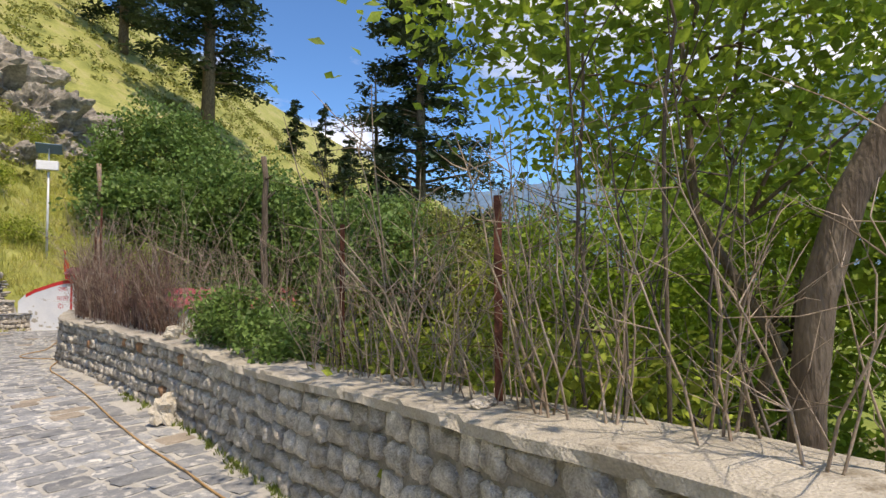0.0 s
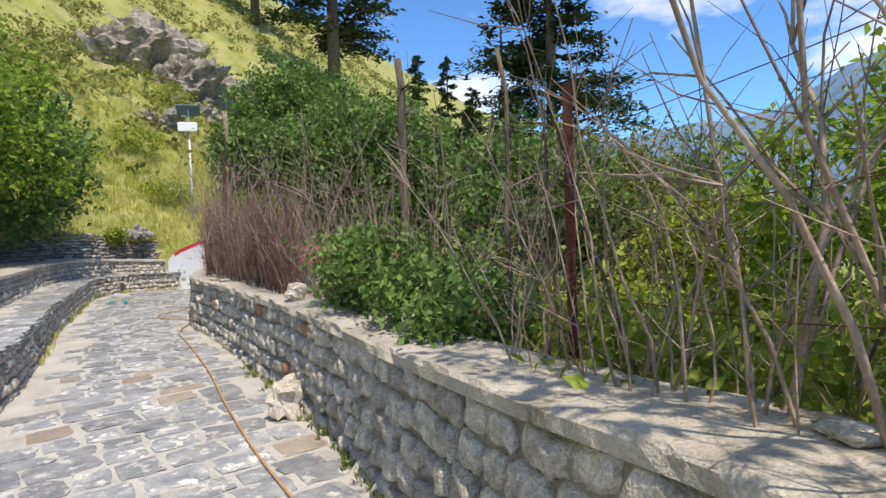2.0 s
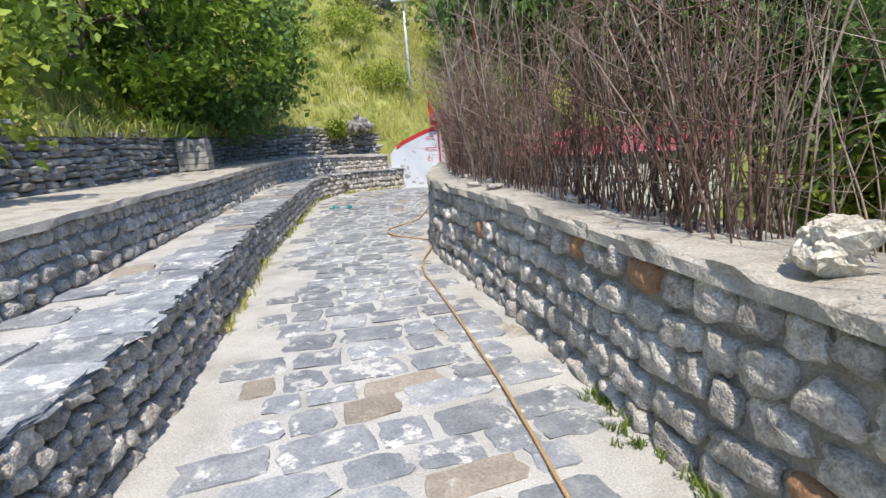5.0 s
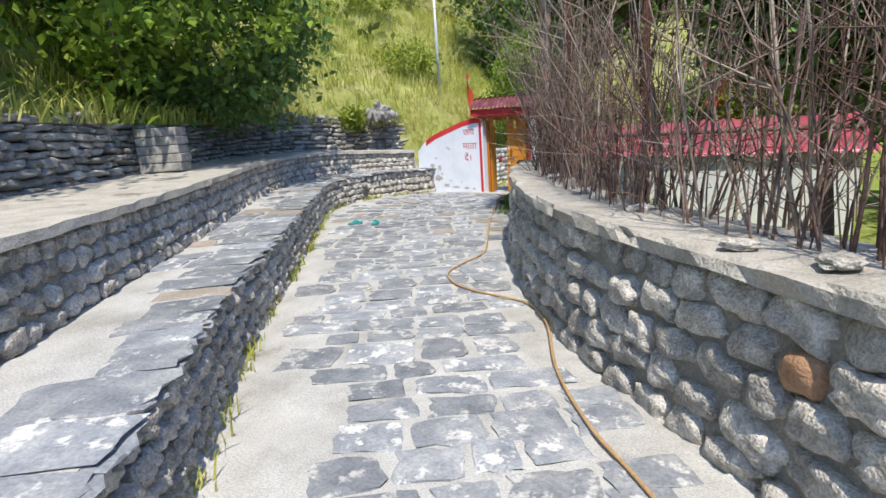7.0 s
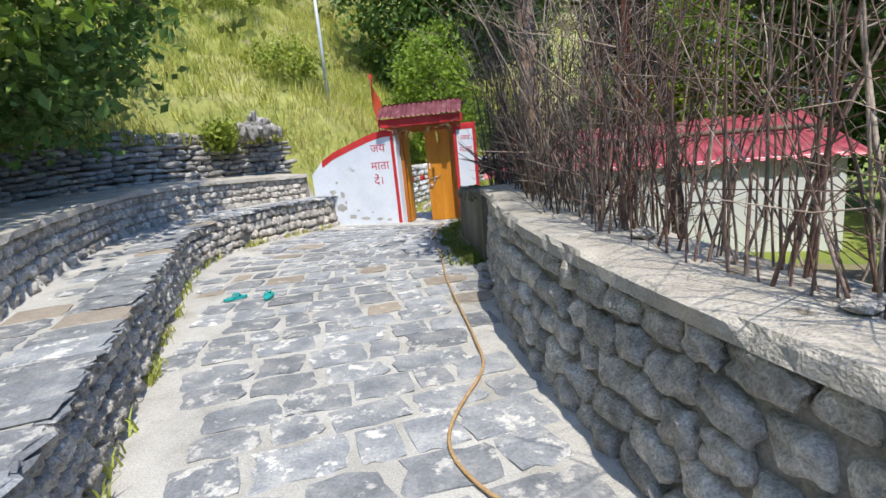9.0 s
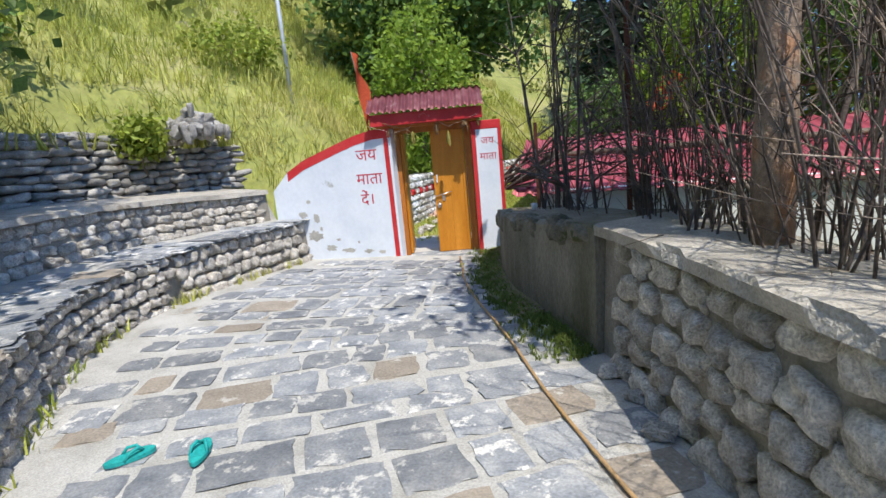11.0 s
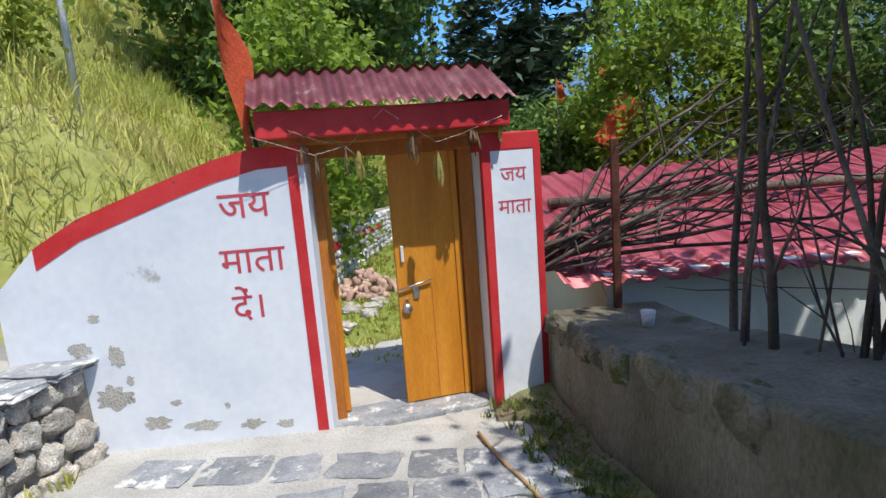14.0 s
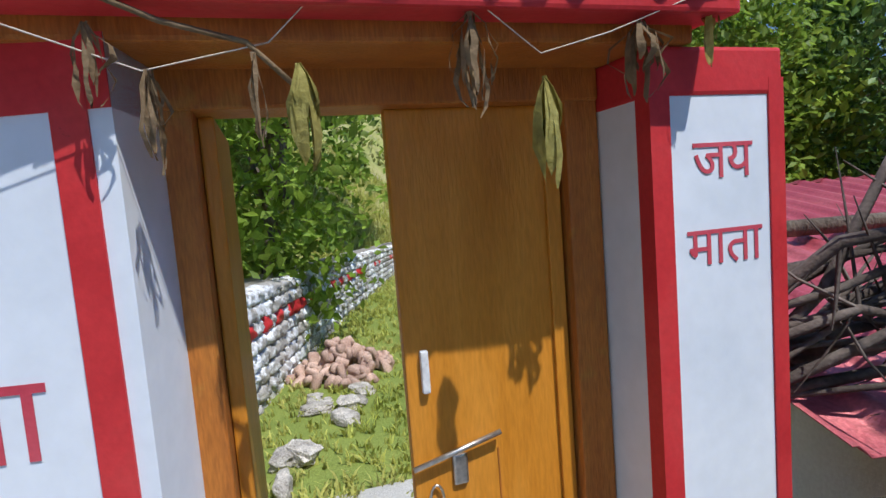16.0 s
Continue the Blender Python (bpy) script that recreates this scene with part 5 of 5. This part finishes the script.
def fence_run(name, label, s0, s1, per_m, height, mat, r, twigs, off=(0.32, 0.62), curve=0.12, lean=0.15):
    """A run of sticks along the wall: single canes as parts, past about 120 of them one joined mesh."""
    number = int((s1 - s0) * per_m)
    run = thing(name, label, "fence", "brushwood along the wall") if number <= 120 else None
    h = Heap()
    for i in range(number):
        s = rnd(s0, s1)
        x, y = RIGHT.at(s)[:2]
        d = RIGHT.along(s)
        o = rnd(*off)
        px, py = x + d[1] * o, y - d[0] * o
        top = wall_top(x, y) - 0.02
        foot = top if o < 0.58 else min(top, tz(px, py) - 0.03)
        stick(h, (px, py, foot), rnd(*height) + top - foot, (nrng.normal() * lean, nrng.normal() * lean), r * rnd(0.6, 1.4), twigs if rng.random() < 0.8 else 0, curve=curve)
        if run:
            part("cane", h.made(), mat, run)
            h = Heap()
    if run:
        return run
    return tagged(part(name, h.made(), mat), label, "fence", kind="stuff")


sy = lambda y: float(np.interp(y, RIGHT.p[:, 1], RIGHT.s))
fence_run("brushwood_fence", "arching bare grey-brown canes pushed in behind the wall", sy(0.9), sy(4.6), 18, (0.7, 1.7), "twig", 0.0062, 9, curve=0.26)
fence_run("brushwood_fence", "long pale branches arching over the hedge", sy(0.9), sy(3.8), 4, (1.6, 2.4), "twig", 0.011, 10, (0.35, 0.8), curve=0.27, lean=0.2)
fence_run("brushwood_fence", "bare upright canes and saplings in the garden hedge", sy(3.4), sy(8.0), 11, (0.8, 1.8), "twig", 0.0065, 6, (0.5, 1.5), curve=0.15)
fence_run("brushwood_fence", "dark thin saplings behind the cane fence", sy(1.2), sy(7.0), 4, (1.4, 2.6), "dead_branch", 0.010, 7, (0.6, 1.6), curve=0.14)
fence_run("brushwood_fence", "dry canes standing behind the bush", sy(6.0), sy(8.2), 22, (0.9, 1.8), "twig", 0.0065, 6, (0.55, 0.95), curve=0.15)
fence_run("brushwood_fence", "dense red-brown brushwood stuck upright along the wall", sy(7.6), sy(9.5), 75, (0.8, 1.7), "twig_red", 0.007, 5, (0.3, 0.6), 0.12, 0.13)
fence_run("brushwood_fence", "dense red-brown brushwood stuck upright along the wall", sy(9.4), sy(11.0), 42, (0.8, 1.8), "twig_red", 0.007, 5, (0.3, 0.6), 0.12, 0.13)
fence_run("brushwood_fence", "red-brown brushwood stuck upright along the wall", sy(10.8), sy(12.7), 32, (0.8, 1.9), "twig_red", 0.007, 5, (0.3, 0.6), 0.12, 0.13)
fence_run("brushwood_fence", "dense dark brushwood stuck upright along the wall", sy(12.5), sy(15.8), 50, (0.9, 2.2), "dead_branch", 0.007, 7, (0.3, 0.75), 0.14, 0.14)
fence_run("brushwood_fence", "bare dark branches along the wall near the gate", sy(15.6), sy(18.3), 9, (0.9, 2.2), "dead_branch", 0.007, 7, (0.35, 0.95), 0.17)
fence_run("brushwood_fence", "dark upright saplings on the wall by the tin roof", sy(14.6), sy(18.6), 4.2, (1.9, 2.9), "dead_branch", 0.021, 6, (0.5, 0.8), 0.10, 0.12)
fence_run("brushwood_fence", "bare grey branches rising over the fence", sy(7.6), sy(15.0), 9, (1.6, 2.9), "twig", 0.009, 9, (0.4, 0.9), 0.17)
branch_pile = thing("branch_pile", "dark dead branches heaped between wall and tin roof", "branches")
for i in range(22):
    h = Heap()
    a = Vector((-13.2 + rnd(-0.05, 0.06), 20.0 + rnd(-0.1, 0.15), 1.5 + rnd(0, 0.25)))
    e = Vector((rnd(0.9, 2.4), rnd(-0.9, 0.1), rnd(0.1, 1.35)))
    r = rnd(0.008, 0.028)
    pts = [a]
    for j in range(1, 6):
        pts.append(a + e * (j / 5) + Vector((rnd(-1, 1), rnd(-1, 1), rnd(-1, 1))) * 0.05 + Vector((0, 0, 0.16 * math.sin(j * 0.63) * rnd(-0.6, 1))))
    h.add(*tube(pts, [r * (1 - 0.13 * j) for j in range(6)], 7, False))
    for _ in range(7):
        q = rng.choice(pts[1:])
        w = Vector((rnd(-0.3, 0.6), rnd(-0.4, 0.3), rnd(-0.3, 0.5)))
        h.add(*tube([q, q + w * 0.5 + Vector((0, 0, rnd(-0.06, 0.06))), q + w], [r * 0.38, r * 0.25, r * 0.08], 4, False))
    part("branch", h.made(), "dead_branch", branch_pile)

posts = [(0.74, 2.71, 1.35), (-0.75, 4.75, 1.5), (-8.12, 11.5, 2.6), (-9.55, 13.3, 2.3), (-11.33, 17.0, 2.4), (-12.66, 19.72, 1.25)]
for x, y, hh in posts:
    p = thing("fence_post", "rusty angle-iron fence post set in the wall cap", "post", "iron fence posts")
    z = wall_top(x, y) - 0.05
    part("flange", box((x - 0.025, y - 0.004, z), (x + 0.025, y + 0.004, z + hh), 0.001), "rust", p, smooth=False)
    part("flange", box((x - 0.025, y + 0.004, z), (x - 0.017, y + 0.05, z + hh), 0.001), "rust", p, smooth=False)
for x, y, z0, hh, r, mt, lb in ((-3.2, 8.9, 1.2, 3.75, 0.065, "bark", "weathered grey wooden post in the hedge"), (-10.62, 14.85, 1.7, 4.4, 0.085, "red_bark", "young tree trunk with peeling red bark"),
                               (1.35, 3.1, 1.2, 3.6, 0.014, "bark", "slender dark sapling trunk in the hedge"), (1.6, 2.2, 1.5, 3.0, 0.012, "bark", "slender dark sapling trunk in the hedge"), (-6.6, 11.2, 1.0, 2.4, 0.045, "bark", "weathered grey wooden post in the hedge"), (-1.2, 5.5, 1.2, 2.6, 0.02, "bark", "thin bare sapling growing through the hedge")):
    t = thing("wooden_post", lb, "post")
    ln = [(x + 0.012 * noise.noise(Vector((x, y, i * 0.9))) * i, y + 0.010 * noise.noise(Vector((y, x, i * 0.8))) * i, z0 + hh * i / 9) for i in range(10)]
    part("trunk", tuple(tube(ln, [r * (1.15 - 0.045 * i) * (1 + 0.12 * noise.noise(Vector((i * 1.3, x, 0)))) for i in range(10)], 10)), mt, t)
    for i in range(6):
        a = Vector(ln[rng.randrange(3, 9)])
        part("branch_stub", tuple(tube([a, a + Vector((rnd(-0.2, 0.2), rnd(-0.2, 0.2), rnd(0, 0.25)))], [r * 0.3, r * 0.1], 5)), mt, t)
for k, dz in enumerate((0.35, 0.75, 1.15)):
    ln = []
    for i, (x, y, hh) in enumerate(posts):
        ln.append((x, y, wall_top(x, y) + dz))
        if i + 1 < len(posts):
            x2, y2, _ = posts[i + 1]
            c = RIGHT.side(np.array([(x + x2) / 2]), np.array([(y + y2) / 2]))[1][0]
            w, d = RIGHT.at(c)[:2], RIGHT.along(c)
            mx, my = w[0] + d[1] * 0.45, w[1] - d[0] * 0.45
            ln.append((mx, my, wall_top(mx, my) + dz - 0.04))
    t = part("barbed_wire", tuple(tube(ln, 0.0022, 4)), "rust")
    tagged(t, "thin rusty barbed wire strung between the fence posts", "wire", "fence wires")

# ---------- loose things ----------
hose = Line([(0.8, 1.2), (-0.2, 2.6), (-0.9, 3.35), (-1.74, 4.12), (-2.43, 4.8), (-3.35, 5.6), (-4.31, 6.5), (-4.8, 6.98), (-5.6, 7.76), (-6.6, 8.66), (-7.45, 9.4), (-7.8, 9.7), (-8.23, 10.21), (-8.62, 10.86), (-8.85, 11.15), (-9.04, 11.32), (-9.35, 11.38), (-9.68, 11.42),
             (-10.0, 11.54), (-10.28, 11.78), (-10.4, 12.11), (-10.47, 12.75), (-10.7, 13.2), (-11.1, 13.85), (-11.47, 14.45), (-11.79, 15.0), (-12.2, 15.78), (-12.76, 16.75), (-13.12, 17.5), (-13.3, 18.0), (-13.55, 18.65), (-13.7, 19.05)])
ln = []
for i in range(240):
    x, y = hose.at(hose.length * i / 239)[:2]
    ln.append((x, y, gz(x, y) + 0.022))
tagged(part("garden_hose", tuple(tube(ln, 0.0108, 8)), "hose"), "ochre rubber hose snaking along the paved lane", "hose")


def slipper(x, y, a):
    t = thing("flip_flop", "teal rubber flip-flop lying on the paving", "sandal", "pair of flip-flops", at=(0, 0, 0))
    m = Matrix.Translation((x, y, gz(x, y) + 0.012)) @ Matrix.Rotation(a, 4, "Z")
    n = 20
    bm = bmesh.new()
    rows = []
    for z in (0.0, 0.022):
        row = []
        for i in range(n):
            u = 2 * math.pi * i / n
            px = 0.13 * math.cos(u)
            py = (0.050 + 0.008 * math.cos(u)) * math.sin(u)
            row.append(bm.verts.new((px, py, z)))
        rows.append(row)
    bm.faces.new(rows[1])
    bm.faces.new(rows[0][::-1])
    for i in range(n):
        j = (i + 1) % n
        bm.faces.new((rows[0][i], rows[0][j], rows[1][j], rows[1][i]))
    bm.transform(m)
    part("sole", bm, "teal", t, smooth=False)
    for sgn in (-1, 1):
        pts = [m @ Vector(p) for p in ((0.07, 0, 0.022), (0.04, sgn * 0.02, 0.055), (0.0, sgn * 0.038, 0.05), (-0.035, sgn * 0.046, 0.015))]
        part("strap", tuple(tube(pts, [0.006, 0.010, 0.010, 0.007], 6)), "teal", t)


slipper(-13.84, 13.8, radians(58))
slipper(-13.47, 13.93, radians(118))

pole = thing("street_lamp", "white solar street lamp on a tall pole on the slope", "lamp")
pz = tz(-18.99, 23.1)
part("pole", tuple(tube([(-18.99, 23.12, min(pz, 3.2) - 0.4), (-18.99, 23.12, 7.9)], [0.055, 0.045], 10)), "galv", pole)
part("lamp_box", box((-0.42, -0.10, 0), (0.42, 0.12, 0.42), 0.03, Matrix.Translation((-18.95, 23.0, 7.55)) @ Matrix.Rotation(0.5, 4, "Z")), "plastic", pole, "white battery box", smooth=False)
part("solar_panel", box((-0.5, -0.35, 0), (0.5, 0.35, 0.04), 0.01, Matrix.Translation((-18.99, 23.12, 8.55)) @ Matrix.Rotation(0.6, 4, "Z") @ Matrix.Rotation(-0.5, 4, "X")), "far", pole, "tilted dark solar panel", smooth=False)
part("bracket", tuple(tube([(-18.99, 23.12, 7.85), (-18.99, 23.12, 8.58)], 0.035, 8)), "galv", pole)


def flag(name, label, foot, top, tail, width, mat="flag", pole_r=0.012):
    t = thing(name, label, "flag")
    part("pole", tuple(tube([foot, top], [pole_r, pole_r * 0.7], 7)), "bark", t)
    vs, fs = [], []
    a, b = Vector(top), Vector(tail)
    n = 14
    for i in range(n + 1):
        u = i / n
        for j in range(4):
            w = j / 3
            p = a.lerp(b, u) + Vector(width) * w * (1 - 0.25 * u)
            p += Vector((0.03, 0.05, 0.01)) * math.sin(u * 9 + w * 4) * (0.3 + w)
            vs.append(p)
    for i in range(n):
        for j in range(3):
            k = i * 4 + j
            fs.append((k, k + 1, k + 5, k + 4))
    part("cloth", (vs, fs), mat, t)
    return t


flag("prayer_flag", "faded orange-red cloth hung from the gate's corner", (-14.98, 19.32, 2.45), (-15.26, 19.42, 3.72), (-15.05, 19.25, 2.5), (0.17, -0.05, -0.12))
flag("prayer_flag", "small red pennant on a thin pole beyond the roof", (-10.8, 28.9, 0.3), (-10.8, 28.9, 4.25), (-10.75, 28.9, 3.85), (0.42, 0, -0.22), pole_r=0.02)
flag("prayer_flag", "small red pennant on a thin pole beyond the roof", (-11.7, 29.1, 0.3), (-11.75, 29.1, 4.1), (-11.72, 29.1, 3.6), (0.2, 0, -0.25), pole_r=0.02)
flag("prayer_flag", "limp red cloth among the trees by the roof", (-10.9, 27.4, 0.5), (-10.7, 27.4, 3.5), (-11.3, 27.3, 2.6), (0.5, 0, -0.3), pole_r=0.03)

# string of withered leaves under the canopy
garland = thing("leaf_garland", "thread of withered leaf bunches hung across the gate", "garland")
knots = [(-0.28, -0.115, 2.08), (0.08, -0.06, 1.95), (0.30, -0.06, 2.0), (0.52, -0.115, 2.20), (0.86, -0.06, 1.98), (1.02, -0.08, 2.02), (1.30, -0.115, 2.12)]
part("thread", tuple(tube([CAN @ Vector(k) for k in knots], 0.0016, 4)), "thread", garland)
part("dry_stem", tuple(tube([CAN @ Vector(k) for k in ((-0.06, -0.115, 2.10), (0.12, -0.08, 2.03), (0.26, -0.06, 2.0), (0.34, -0.06, 1.92))], 0.006, 5)), "dead_leaf", garland)
for (x, z, ln, w0, mt, num) in ((0.09, 1.95, 0.17, 0.05, "dead_leaf", 6), (0.35, 1.96, 0.19, 0.06, "dry_leaf", 7), (0.27, 1.98, 0.16, 0.03, "dead_leaf", 3), (0.70, 2.06, 0.2, 0.06, "dead_leaf", 9), (0.86, 1.93, 0.24, 0.06, "dry_leaf", 6), (1.10, 2.05, 0.17, 0.08, "dead_leaf", 8), (1.30, 2.12, 0.16, 0.04, "dry_leaf", 4), (0.0, 2.03, 0.14, 0.05, "dead_leaf", 5)):
    thin = mt == "dead_leaf"
    for i in range(num * 2):
        a = rnd(0, 6.28)
        w = w0 * (rnd(0.10, 0.3) if thin else rnd(0.3, 0.55))
        rad = w0 * (rnd(0.2, 1.0) if thin else 0.55)
        dx, dy = math.cos(a) * rad, math.sin(a) * rad * 0.7
        l = ln * rnd(0.5, 1.1)
        sx, syy = -math.sin(a) * w * 0.5, math.cos(a) * w * 0.5
        vs, fs = [], []
        for u, k in ((0, 0.25), (0.2, 0.4), (0.45, 0.9), (0.7, 1.0), (0.9, 0.6), (1.0, 0.1)):
            sp = math.sin(u * 2.6) * 0.9 + (0.2 * math.sin(u * 9 + i) if thin else 0)
            for sg in (-1, 1):
                vs.append(CAN @ Vector((x + dx * sp + sg * sx * k + rnd(-1, 1) * 0.004, -0.07 + dy * sp + sg * syy * k, z - l * u)))
        for r in range(5):
            fs.append((2 * r, 2 * r + 1, 2 * r + 3, 2 * r + 2))
        part("withered_leaf", (vs, fs), mt, garland)

cup = thing("plastic_cup", "white plastic cup on the wall by the gate", "cup")
part("bowl", tuple(tube([(-12.62, 19.15, wall_top(-12.7, 19.2)), (-12.62, 19.15, wall_top(-12.7, 19.2) + 0.11)], [0.032, 0.045], 14)), "plastic", cup)

# garden beyond the gate
garden_wall = thing("wall_garden", "garden wall of stones splashed with white and red paint", "wall", kind="structure")
GW = Line([(-15.75, 19.6), (-15.85, 21), (-15.95, 23), (-16.0, 25.5), (-15.9, 29), (-15.6, 36)])
strip(GW, 0, GW.length, 1, [(0.0, lambda x, y: 0.3), (0.05, lambda x, y: 1.7 - 0.04 * (y - 20)), (0.5, lambda x, y: 1.7 - 0.04 * (y - 20)), (0.5, lambda x, y: 0.3)], "wall_core", "mortar", garden_wall)
h, h2 = Heap(), Heap()
for course in range(8):
    s = 0.0
    while s < GW.length - 0.3:
        w = rnd(0.12, 0.3)
        x, y = GW.at(s + w / 2)[:2]
        d = GW.along(s + w / 2)
        top_z = 1.7 - 0.04 * (y - 20)
        hh = (top_z - 0.5) / 8
        (h2 if course == 5 and rng.random() < 0.45 else h).add(*rng.choice(ROUND_L), Matrix.Translation((x, y, 0.5 + hh * (course + 0.5))) @ Matrix.Rotation(math.atan2(d[1], d[0]), 4, "Z") @ Matrix.Diagonal((w, 0.2, hh * 1.05, 1)))
        s += w * 0.97
tagged(part("stonework", h.made(), "painted_stone", garden_wall), kind="stuff")
tagged(part("painted_band", h2.made(), "red", garden_wall), kind="stuff")
BR = stone_mesh("brick", "brick", 90, 8.0, 0.06, 1)
pile = thing("brick_pile", "heap of broken red bricks on the lawn", "bricks")
for i in range(110):
    a, r = rnd(0, 6.28), 0.5 * math.sqrt(rng.random())
    ob = new("brick", BR)
    ob.parent = pile
    ob.matrix_basis = Matrix.Translation((-15.35 + r * math.cos(a), 23.5 + r * math.sin(a) * 0.9, 0.6 + (0.5 - r) * rnd(0.1, 0.75))) @ Euler((rnd(0, 3), rnd(0, 3), rnd(0, 3))).to_matrix().to_4x4() @ Matrix.Diagonal((rnd(0.1, 0.2), 0.1, 0.07, 1))
for i in range(12):
    boulder("loose_stone", "loose pale stone beside the garden wall", (-15.35 + rnd(-0.25, 0.3), 21.6 + rnd(-0.5, 1.4), 0.57), (rnd(0.12, 0.3), rnd(0.1, 0.22), rnd(0.06, 0.14)), "stone", 80.0 + i, 3, 0.3, rnd(0, 3))
yard = box((-1.0, 0.42, -0.16), (2.3, 1.9, 0.0), 0.02, GATE)
tagged(part("paving_slab", yard, "cement"), "bare cement apron just inside the gate", "paving", kind="structure")
